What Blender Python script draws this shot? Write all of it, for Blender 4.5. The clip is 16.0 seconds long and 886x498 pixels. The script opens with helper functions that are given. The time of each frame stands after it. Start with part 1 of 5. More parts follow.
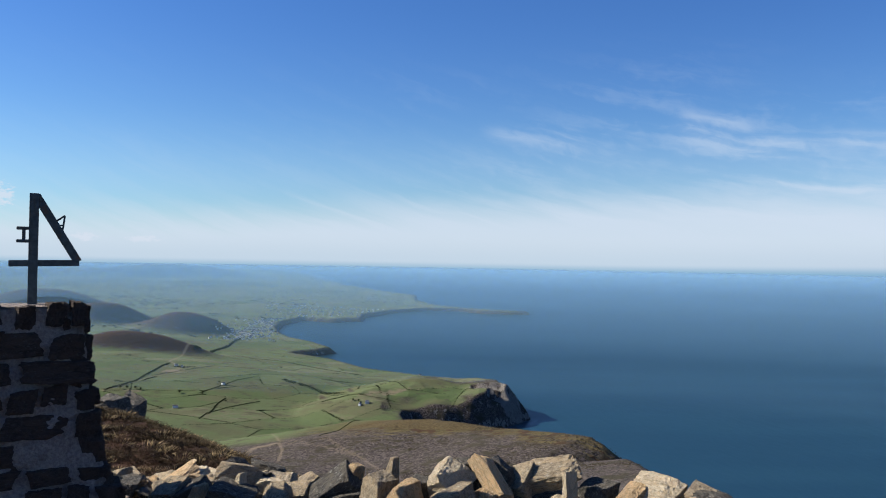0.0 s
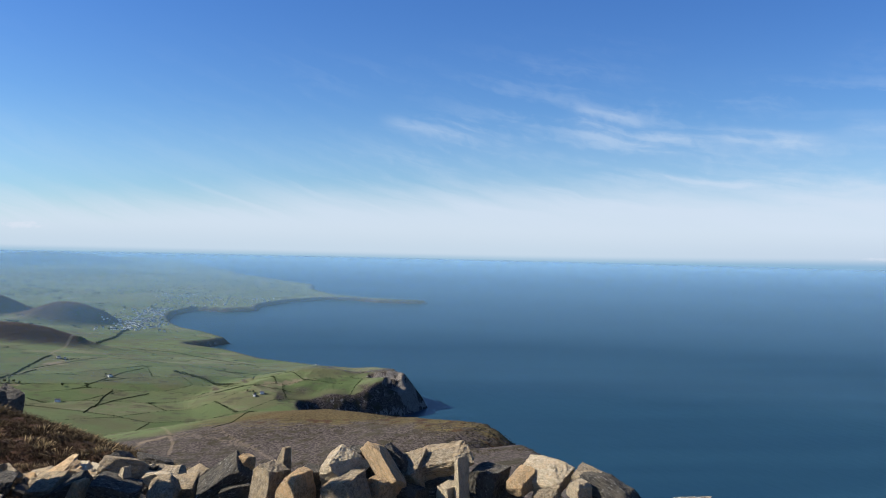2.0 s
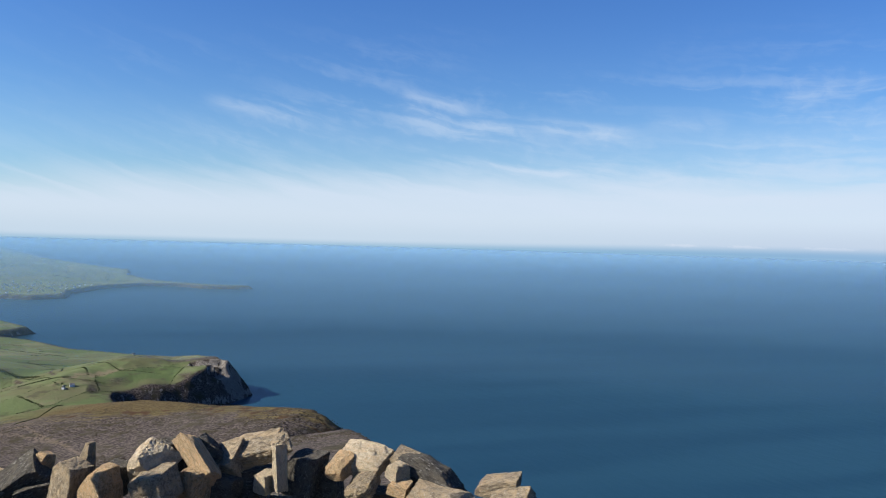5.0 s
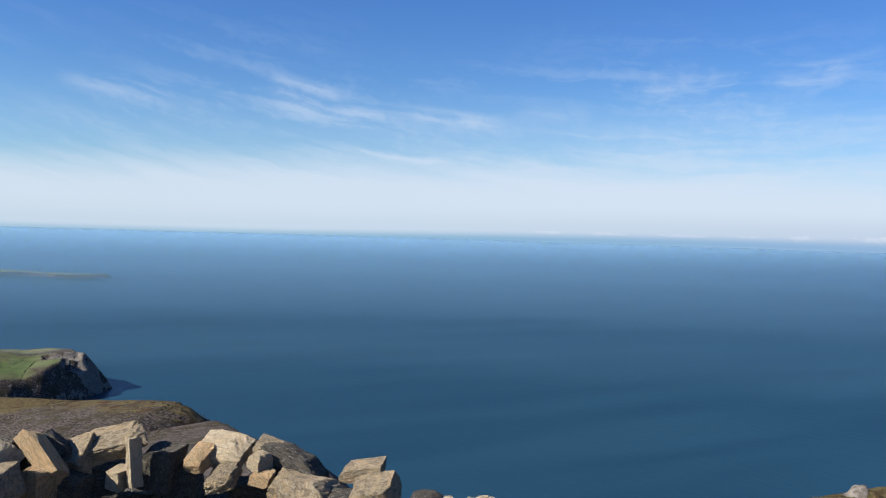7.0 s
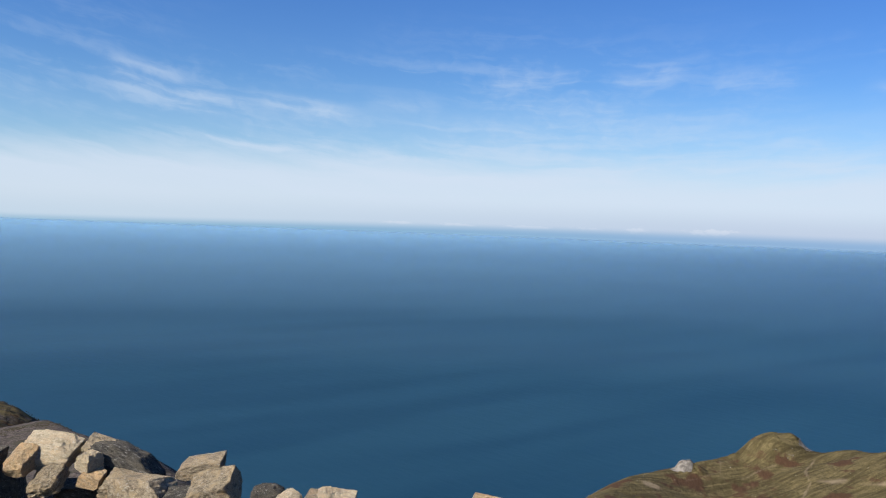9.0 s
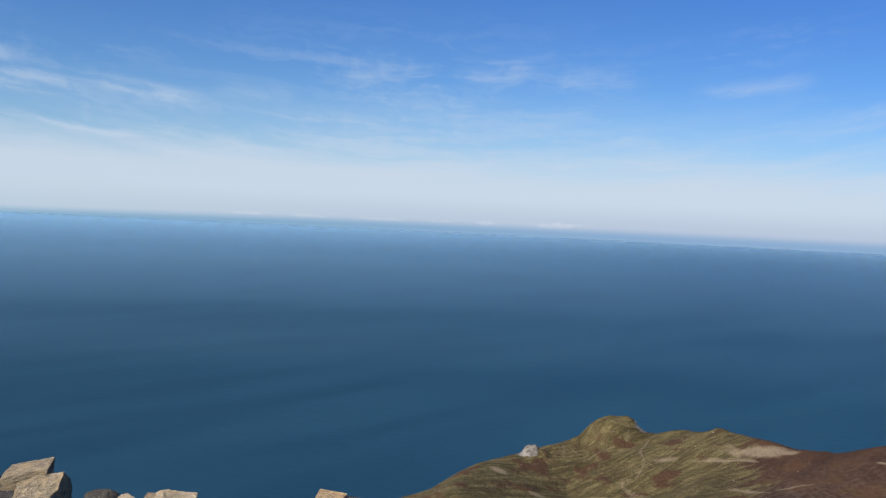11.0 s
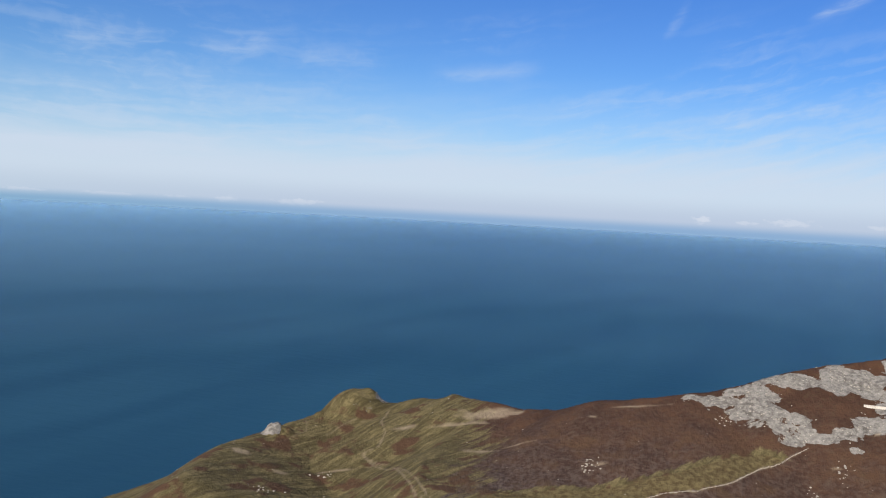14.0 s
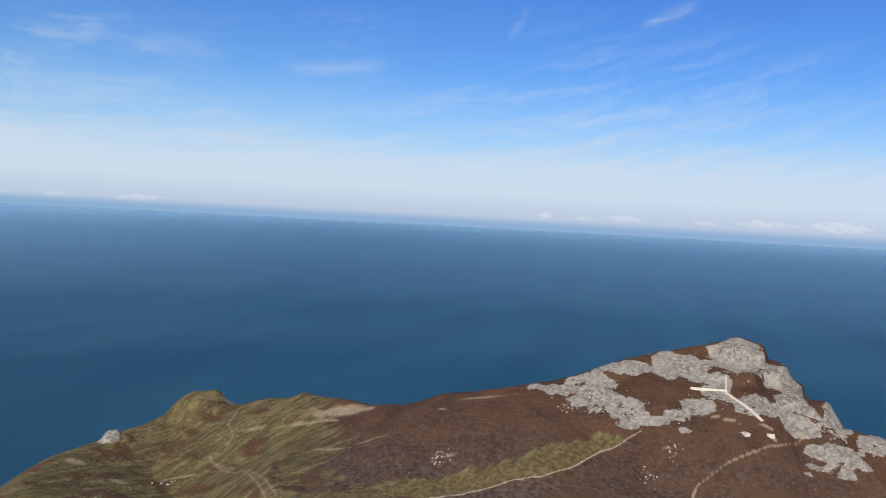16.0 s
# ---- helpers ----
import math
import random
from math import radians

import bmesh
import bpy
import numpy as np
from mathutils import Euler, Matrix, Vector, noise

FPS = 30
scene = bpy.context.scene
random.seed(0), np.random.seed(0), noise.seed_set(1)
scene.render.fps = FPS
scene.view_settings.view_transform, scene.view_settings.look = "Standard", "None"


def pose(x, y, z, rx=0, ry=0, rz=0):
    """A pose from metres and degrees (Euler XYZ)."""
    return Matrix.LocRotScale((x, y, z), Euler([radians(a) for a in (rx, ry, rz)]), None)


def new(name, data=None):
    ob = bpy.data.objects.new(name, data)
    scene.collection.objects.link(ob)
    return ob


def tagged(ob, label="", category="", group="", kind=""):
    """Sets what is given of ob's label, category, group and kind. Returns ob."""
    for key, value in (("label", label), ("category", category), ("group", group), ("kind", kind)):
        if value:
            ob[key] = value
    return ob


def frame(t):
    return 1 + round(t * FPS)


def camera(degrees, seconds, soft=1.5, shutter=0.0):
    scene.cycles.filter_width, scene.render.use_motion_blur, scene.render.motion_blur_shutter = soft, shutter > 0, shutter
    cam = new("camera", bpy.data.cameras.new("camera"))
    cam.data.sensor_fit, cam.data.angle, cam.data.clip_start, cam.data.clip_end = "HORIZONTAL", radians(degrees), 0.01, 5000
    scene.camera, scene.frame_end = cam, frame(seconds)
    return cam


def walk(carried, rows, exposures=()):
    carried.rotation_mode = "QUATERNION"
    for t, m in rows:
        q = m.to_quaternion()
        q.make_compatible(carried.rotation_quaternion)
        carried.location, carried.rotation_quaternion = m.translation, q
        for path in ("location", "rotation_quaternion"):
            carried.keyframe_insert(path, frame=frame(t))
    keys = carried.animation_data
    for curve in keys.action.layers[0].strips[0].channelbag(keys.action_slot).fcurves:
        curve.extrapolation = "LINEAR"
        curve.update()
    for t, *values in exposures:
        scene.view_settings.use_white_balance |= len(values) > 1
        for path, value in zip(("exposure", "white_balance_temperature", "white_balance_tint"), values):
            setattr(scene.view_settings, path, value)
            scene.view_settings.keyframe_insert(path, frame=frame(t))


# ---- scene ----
cam = camera(55.8, 16.0, soft=1.0)
EYE = 1.55

# seconds, yaw, pitch, roll, and the camera's drift in metres
WALK = [
    (0.0, 0.0, 0.72, -1.0, 0.0, 0.0, 0.0), (0.5, -1.676, 0.661, -1.042, 0.005, 0.002, -0.001),
    (1.0, -3.457, 0.472, -1.161, 0.008, 0.0, -0.002), (1.5, -5.263, 0.262, -1.259, 0.011, 0.001, -0.004),
    (2.0, -6.973, 0.13, -1.353, 0.014, 0.002, -0.005), (2.5, -8.638, 0.009, -1.346, 0.018, -0.002, -0.005),
    (3.0, -10.325, -0.19, -1.341, 0.023, -0.003, -0.005), (3.5, -12.271, -0.4, -1.373, 0.027, -0.004, -0.006),
    (4.0, -14.394, -0.549, -1.476, 0.033, 0.0, -0.006), (4.5, -16.544, -0.617, -1.613, 0.039, 0.002, -0.006),
    (5.0, -18.7, -0.608, -1.668, 0.045, 0.006, -0.005), (7.5, -30.069, -1.465, -1.816, 0.081, 0.015, -0.014),
    (8.0, -32.797, -1.608, -1.943, 0.087, 0.013, -0.015), (8.5, -35.349, -1.655, -2.12, 0.089, 0.009, -0.014),
    (9.0, -37.698, -1.606, -2.232, 0.091, 0.004, -0.011), (11.5, -50.55, -1.84, -2.763, 0.103, -0.019, 0.006),
    (12.0, -53.441, -1.976, -2.716, 0.107, -0.023, 0.01), (12.5, -56.309, -2.078, -2.858, 0.111, -0.027, 0.014),
    (13.0, -59.307, -2.179, -2.834, 0.118, -0.03, 0.018), (13.5, -62.353, -2.296, -2.941, 0.126, -0.033, 0.023),
    (14.0, -65.284, -2.46, -3.119, 0.136, -0.035, 0.028), (14.5, -68.056, -2.518, -3.246, 0.149, -0.037, 0.034),
    (15.0, -70.797, -2.355, -3.197, 0.164, -0.038, 0.041), (15.5, -73.415, -2.146, -2.985, 0.18, -0.039, 0.048),
    (16.0, -75.589, -2.184, -3.019, 0.197, -0.04, 0.054)]
walk(cam, [(t, pose(x, y, EYE + z, 90 + p, r, a)) for t, a, p, r, x, y, z in WALK],
     exposures=[(0.0, 0.97), (3.5, 1.03), (9.0, 1.00), (11.5, 0.84), (13.0, 0.90), (16.0, 0.90)])

# ---- light ----
SUN_AZ, SUN_EL = 84.0, 33.0          # degrees: to the left of the first view, above the horizon
sun = new("sun", bpy.data.lights.new("sun", "SUN"))
sun.data.energy, sun.data.angle, sun.data.color = 5.0, radians(0.6), (1.0, 0.93, 0.82)
sun_dir = Vector((-math.sin(radians(SUN_AZ)) * math.cos(radians(SUN_EL)), math.cos(radians(SUN_AZ)) * math.cos(radians(SUN_EL)), math.sin(radians(SUN_EL))))
sun.matrix_world = sun_dir.to_track_quat("Z", "Y").to_matrix().to_4x4()


class Nodes:
    """Short way to write node trees."""

    def __init__(self, tree):
        self.tree = tree
        tree.nodes.clear()

    def add(self, kind, inputs=None, **props):
        n = self.tree.nodes.new(kind)
        for k, val in props.items():
            setattr(n, k, val)
        for k, val in (inputs or {}).items():
            self.put(n.inputs[k], val)
        return n

    def put(self, socket, val):
        if isinstance(val, bpy.types.NodeSocket):
            self.tree.links.new(val, socket)
        elif isinstance(val, bpy.types.Node):
            self.tree.links.new(val.outputs[0], socket)
        else:
            socket.default_value = val

    def math(self, op, a, b=0.0, c=0.0, clamp=False):
        return self.add("ShaderNodeMath", {0: a, 1: b, 2: c}, operation=op, use_clamp=clamp).outputs[0]

    def vec(self, op, a, b=(0, 0, 0)):
        return self.add("ShaderNodeVectorMath", {0: a, 1: b}, operation=op).outputs[0]

    def ramp(self, val, a, b, lo=0.0, hi=1.0, smooth=True):
        return self.add("ShaderNodeMapRange", {0: val, 1: a, 2: b, 3: lo, 4: hi}, interpolation_type="SMOOTHSTEP" if smooth else "LINEAR").outputs[0]

    def mix(self, f, a, b, blend="MIX"):
        n = self.add("ShaderNodeMix", data_type="RGBA", blend_type=blend)
        self.put(n.inputs[0], f)
        for s, val in ((n.inputs[6], a), (n.inputs[7], b)):
            self.put(s, (*val, 1.0) if isinstance(val, tuple) and len(val) == 3 else val)
        return n.outputs[2]

    def noise(self, vec, scale, detail=4.0, rough=0.55, distort=0.0):
        return self.add("ShaderNodeTexNoise", {"Vector": vec, "Scale": scale, "Detail": detail, "Roughness": rough, "Distortion": distort}).outputs[0]

    def join(self, x, y, z=0.0):
        return self.add("ShaderNodeCombineXYZ", {0: x, 1: y, 2: z}).outputs[0]


# streaks of cirrus: from azimuth and height to azimuth and height in degrees, breadth, strength
WISPS = [(-2.5, 8.85, -8.6, 7.5, 0.22, 0.55), (-7.0, 8.1, -16.0, 5.9, 0.35, 0.32), (-15.0, 9.7, -20.5, 8.9, 0.22, 0.45), (-14.8, 8.7, -22.8, 6.7, 0.40, 0.60), (-19.8, 8.3, -24.8, 7.3, 0.28, 0.55),
         (-24.0, 7.9, -31.5, 7.15, 0.30, 0.75), (-32.0, 8.2, -37.5, 7.8, 0.35, 0.40), (-17.0, 5.2, -44.5, 4.15, 0.22, 0.80), (-27.0, 7.5, -33.0, 6.6, 0.35, 0.40), (-36.0, 6.7, -52.0, 7.6, 0.50, 0.45),
         (-40.0, 9.6, -46.5, 10.3, 0.40, 0.42), (-48.2, 10.1, -53.5, 10.6, 0.45, 0.50), (-55.0, 9.8, -60.5, 9.9, 0.40, 0.32), (-63.8, 8.9, -71.5, 10.1, 0.32, 0.50), (-56.5, 5.0, -64.5, 4.6, 0.25, 0.50),
         (-58.5, 6.0, -63.0, 5.8, 0.28, 0.40), (-88.2, 13.1, -91.6, 14.4, 0.26, 0.80), (-79.6, 12.6, -80.6, 13.8, 0.30, 0.30), (-82.0, 6.6, -91.8, 7.9, 0.22, 0.70), (-80.5, 5.7, -98.0, 5.2, 0.35, 0.55)]

# small heaped clouds: azimuth, height, half width, half height, strength
HEAPS = [(28.0, 3.45, 0.8, 0.75, 0.8), (23.2, 1.05, 0.9, 0.30, 0.7), (19.7, 1.0, 1.3, 0.26, 0.7), (-34.6, 0.08, 1.1, 0.13, 0.5), (-38.6, 0.10, 1.4, 0.13, 0.5), (-43.5, 0.10, 1.8, 0.14, 0.5), (-47.5, 0.15, 1.2, 0.12, 0.4),
         (-50.7, 0.16, 0.8, 0.26, 0.55), (-55.6, 0.20, 1.8, 0.26, 0.55), (-82.5, 0.45, 0.7, 0.30, 0.8), (-85.2, 0.40, 0.9, 0.16, 0.5), (-88.0, 0.55, 1.7, 0.26, 0.6), (-93.0, 0.50, 1.0, 0.16, 0.5), (-96.5, 0.60, 1.8, 0.26, 0.7), (-101.0, 0.65, 2.2, 0.4, 0.8)]


def make_sky():
    world = bpy.data.worlds.new("sky")
    scene.world = world
    world.use_nodes = True
    n = Nodes(world.node_tree)
    sky = n.add("ShaderNodeTexSky", sky_type="NISHITA", sun_disc=False, sun_elevation=radians(SUN_EL), sun_rotation=radians(-SUN_AZ),
                altitude=500.0, air_density=1.0, dust_density=0.4, ozone_density=2.0)
    way = n.add("ShaderNodeTexCoord").outputs["Generated"]
    sep = n.add("ShaderNodeSeparateXYZ", {0: way})
    el = n.math("MULTIPLY", n.math("ARCSINE", sep.outputs[2]), 57.2958)
    az = n.math("MULTIPLY", n.math("ARCTAN2", n.math("MULTIPLY", sep.outputs[0], -1.0), sep.outputs[1]), 57.2958)
    # deep clear blue above
    tint = n.mix(n.ramp(el, 3.0, 18.0), (0.67, 0.98, 1.29), (0.46, 0.82, 1.38))
    col = n.mix(1.0, sky.outputs[0], tint, "MULTIPLY")
    col = n.mix(1.0, col, n.join(*[n.ramp(az, -35.0, -95.0, 1.0, v) for v in (0.76, 0.84, 0.94)]), "MULTIPLY")
    # high cloud is drawn out along arcs that sink towards the middle of the view
    mid = n.math("ADD", az, 47.0)
    across = n.math("MULTIPLY_ADD", n.math("MULTIPLY", mid, mid), -0.003, el)
    wave = n.noise(n.join(n.math("MULTIPLY", az, 0.22), n.math("MULTIPLY", across, 0.5), 7.0), 1.0, 3.0, 0.5)
    bent = n.math("MULTIPLY_ADD", wave, 1.3, across)
    fibre = n.noise(n.join(n.math("MULTIPLY", az, 0.10), n.math("MULTIPLY", bent, 0.95), 3.0), 1.0, 5.0, 0.52, 0.3)
    puff = n.noise(n.join(n.math("MULTIPLY", az, 0.75), n.math("MULTIPLY", bent, 1.5), 5.0), 1.0, 5.0, 0.55, 0.5)
    patch = n.noise(n.join(n.math("MULTIPLY", az, 0.055), n.math("MULTIPLY", el, 0.16), 9.0), 1.0, 2.0)
    # thin veil over the band of haze, thicker to the north
    veil = n.math("MULTIPLY", n.ramp(el, 10.0, 3.6), n.ramp(az, 5.0, -48.0, 0.22, 0.62))
    veil = n.math("MULTIPLY", veil, n.ramp(n.math("MULTIPLY_ADD", puff, 0.35, fibre), 0.45, 0.95, 0.55, 1.0))
    col = n.mix(veil, col, (5.9, 7.2, 8.9))
    window = n.math("MULTIPLY", n.ramp(el, 3.0, 6.0), n.ramp(el, 15.5, 8.5))
    amount = n.math("MULTIPLY", n.math("MULTIPLY", n.ramp(n.math("MULTIPLY_ADD", puff, 0.5, fibre), 0.66, 1.0), n.ramp(patch, 0.36, 0.60)), window)
    amount = n.math("MULTIPLY", amount, n.ramp(az, 10.0, -16.0, 0.12, 1.0))
    col = n.mix(n.math("MULTIPLY", amount, 0.24), col, (6.0, 7.2, 8.9))
    # the pale band of haze low down
    top = n.ramp(az, 30.0, -22.0, 2.6, 4.7)
    ragged = n.math("MULTIPLY_ADD", fibre, 2.0, -1.0)
    band = n.ramp(n.math("SUBTRACT", n.math("SUBTRACT", el, top), ragged), 1.2, -2.0)
    col = n.mix(n.math("MULTIPLY", band, 0.82), col, (6.75, 7.65, 9.0))
    grain = n.ramp(n.math("MULTIPLY_ADD", puff, 0.45, fibre), 0.48, 0.92, 0.10, 1.0)
    for a0, e0, a1, e1, width, strong in WISPS:
        slope = (e1 - e0) / (a1 - a0)
        off = n.math("SUBTRACT", el, n.math("MULTIPLY_ADD", az, slope, e0 - slope * a0))
        off = n.math("DIVIDE", n.math("ADD", off, n.math("MULTIPLY_ADD", wave, 1.0, -0.5)), width * 1.7)
        bell = n.math("POWER", 2.718, n.math("MULTIPLY", n.math("MULTIPLY", off, off), -1.0))
        run = 0.3 * abs(a1 - a0)
        span = n.math("MULTIPLY", n.ramp(az, a0 + 0.5, a0 - run), n.ramp(az, a1 - 0.5, a1 + run))
        col = n.mix(n.math("MULTIPLY", n.math("MULTIPLY", bell, span), n.math("MULTIPLY", grain, strong * 0.58)), col, (6.3, 7.4, 8.9))
    # greyer air at the foot of the band, then blue distance
    foot = n.ramp(az, -8.0, -48.0, -0.52, -0.08)
    over = n.math("SUBTRACT", el, foot)
    col = n.mix(n.math("MULTIPLY", n.ramp(over, 2.2, 0.2), 0.75), col, n.mix(n.ramp(az, -10.0, -70.0), (5.4, 6.7, 8.0), (5.0, 5.9, 7.6)))
    # small heaped clouds far out over the horizon
    curl = n.noise(n.join(n.math("MULTIPLY", az, 1.7), n.math("MULTIPLY", el, 4.2), 2.0), 1.0, 5.0, 0.65)
    for a0, e0, wide, tall, strong in HEAPS:
        u = n.math("DIVIDE", n.math("SUBTRACT", az, a0), wide)
        v = n.math("DIVIDE", n.math("SUBTRACT", el, e0), tall)
        far = n.math("SQRT", n.math("ADD", n.math("MULTIPLY", u, u), n.math("MULTIPLY", v, v)))
        body = n.ramp(n.math("ADD", far, n.math("MULTIPLY_ADD", curl, 3.2, -1.6)), 1.0, 0.35)
        col = n.mix(n.math("MULTIPLY", body, strong * 0.9), col, (7.2, 7.8, 8.9))
    col = n.mix(n.ramp(over, 0.42, -0.26), col, n.mix(n.ramp(az, -10.0, -70.0), (2.5, 4.6, 6.5), (2.9, 4.6, 7.0)))
    bg = n.add("ShaderNodeBackground", {0: col, 1: 0.050})
    n.add("ShaderNodeOutputWorld", {0: bg.outputs[0]})


make_sky()


# ---- materials ----
def material(name, build, rough=0.8, spec=0.3, metal=0.0):
    """build(n) gives the colour and, if wanted, a height for the relief with its strength and depth."""
    m = bpy.data.materials.new(name)
    m.use_nodes = True
    n = Nodes(m.node_tree)
    got = build(n)
    col, height, strength, depth = got if isinstance(got, tuple) and len(got) == 4 else (got, None, 0, 0)
    b = n.add("ShaderNodeBsdfPrincipled", {"Roughness": rough, "Specular IOR Level": spec, "Metallic": metal})
    n.put(b.inputs["Base Color"], (*col, 1.0) if isinstance(col, tuple) and len(col) == 3 else col)
    if height is not None:
        bump = n.add("ShaderNodeBump", {"Strength": strength, "Distance": depth, "Height": height})
        n.put(b.inputs["Normal"], bump.outputs[0])
    n.add("ShaderNodeOutputMaterial", {0: b.outputs[0]})
    return m


def place_of(n):
    return n.add("ShaderNodeAttribute", attribute_name="place").outputs["Vector"]


def land_look(n):
    p = place_of(n)
    a = n.add("ShaderNodeSeparateColor", {0: n.add("ShaderNodeAttribute", attribute_name="cover").outputs["Color"]})
    b = n.add("ShaderNodeSeparateColor", {0: n.add("ShaderNodeAttribute", attribute_name="wear").outputs["Color"]})
    pasture, grass, rock = a.outputs
    tone, track, bracken = b.outputs
    big = n.noise(p, 0.006, 4.0)
    mid = n.noise(p, 0.035, 5.0, 0.6)
    fine = n.noise(p, 0.22, 5.0, 0.65)
    grit = n.noise(p, 1.1, 3.0, 0.6)
    turned = n.add("ShaderNodeVectorRotate", {"Vector": p, "Angle": radians(15.0)}, rotation_type="Z_AXIS").outputs[0]
    stretched = n.noise(n.vec("MULTIPLY", turned, (0.022, 0.15, 0.03)), 1.0, 8.0, 0.72, 0.6)
    # heather and bilberry, brown with olive
    heather = n.mix(n.ramp(mid, 0.35, 0.65), (0.037, 0.018, 0.011), (0.063, 0.031, 0.018))
    heather = n.mix(n.math("MULTIPLY", n.ramp(fine, 0.48, 0.8), 0.55), heather, (0.066, 0.048, 0.024))
    heather = n.mix(n.math("MULTIPLY", n.ramp(grit, 0.42, 0.66), 0.45), heather, (0.025, 0.014, 0.009))
    purple = n.mix(n.ramp(fine, 0.40, 0.60), (0.022, 0.018, 0.017), (0.106, 0.087, 0.076))
    purple = n.mix(n.math("MULTIPLY", n.ramp(grit, 0.50, 0.72), 0.5), purple, (0.145, 0.119, 0.106))
    purple = n.mix(n.ramp(mid, 0.46, 0.66), purple, (0.044, 0.039, 0.024))
    heather = n.mix(bracken, heather, purple)
    # rough upland grass, in thin streaks along the slope
    upland = n.mix(n.ramp(stretched, 0.34, 0.68), (0.039, 0.031, 0.014), (0.128, 0.102, 0.049))
    upland = n.mix(n.math("MULTIPLY", n.ramp(fine, 0.40, 0.65), 0.55), upland, (0.047, 0.039, 0.015))
    upland = n.mix(n.ramp(mid, 0.52, 0.60), upland, (0.054, 0.030, 0.017))
    lush = n.mix(n.ramp(fine, 0.35, 0.65), (0.053, 0.037, 0.017), (0.100, 0.078, 0.036))
    upland = n.mix(n.ramp(grass, 0.76, 0.80), upland, lush)
    col = n.mix(n.ramp(n.math("ADD", grass, n.math("MULTIPLY_ADD", stretched, 1.7, -0.85)), 0.38, 0.56), heather, upland)
    # pasture, every field with its own tone
    field = n.mix(tone, (0.072, 0.102, 0.040), (0.118, 0.141, 0.067))
    field = n.mix(n.ramp(n.math("ADD", n.math("MULTIPLY", tone, 0.6), n.math("MULTIPLY", mid, 0.6)), 0.78, 0.93), field, (0.144, 0.136, 0.081))
    field = n.mix(n.math("MULTIPLY", n.ramp(big, 0.45, 0.62), 0.75), field, (0.098, 0.097, 0.052))
    field = n.mix(n.math("MULTIPLY", n.ramp(fine, 0.35, 0.75), 0.35), field, (0.070, 0.086, 0.040))
    rushes = n.math("MULTIPLY", n.ramp(n.noise(p, 0.013, 6.0, 0.62), 0.55, 0.63), n.ramp(mid, 0.35, 0.55))
    field = n.mix(n.math("MULTIPLY", rushes, 0.7), field, (0.063, 0.058, 0.038))
    col = n.mix(pasture, col, field)
    # bare rock and scree
    stone = n.mix(n.ramp(fine, 0.34, 0.66), (0.072, 0.064, 0.056), (0.208, 0.191, 0.170))
    stone = n.mix(n.math("MULTIPLY", n.ramp(mid, 0.35, 0.7), 0.6), stone, (0.204, 0.189, 0.170))
    stone = n.mix(n.math("MULTIPLY", n.ramp(grit, 0.50, 0.68), 0.5), stone, (0.093, 0.083, 0.071))
    crumble = n.noise(n.vec("MULTIPLY", p, (1.0, 0.75, 0.6)), 0.055, 8.0, 0.66, 0.5)
    col = n.mix(n.ramp(n.math("ADD", rock, n.math("MULTIPLY_ADD", crumble, 1.6, -0.80)), 0.48, 0.52), col, stone)
    worn = n.ramp(n.math("ADD", track, n.math("MULTIPLY_ADD", fine, 0.3, -0.15)), 0.05, 0.75, 0.0, 0.75)
    col = n.mix(worn, col, (0.212, 0.166, 0.115))
    relief = n.math("ADD", n.math("MULTIPLY", fine, 1.0), n.math("MULTIPLY", mid, 2.0))
    return col, n.math("MULTIPLY_ADD", grit, 0.35, relief), 1.0, 1.8


def water_look(n):
    p = place_of(n)
    swell = n.noise(n.vec("MULTIPLY", p, (1.0, 0.35, 1.0)), 0.03, 5.0, 0.65)
    lanes = n.noise(n.vec("MULTIPLY", p, (0.0006, 0.003, 1.0)), 1.0, 3.0)
    col = n.mix(n.ramp(lanes, 0.35, 0.65), (0.006, 0.029, 0.048), (0.009, 0.037, 0.058))
    return col, swell, 0.25, 2.0


LAND = material("heath and pasture", land_look, 0.95, 0.1)
WATER = material("sea water", water_look, 0.30, 0.5)


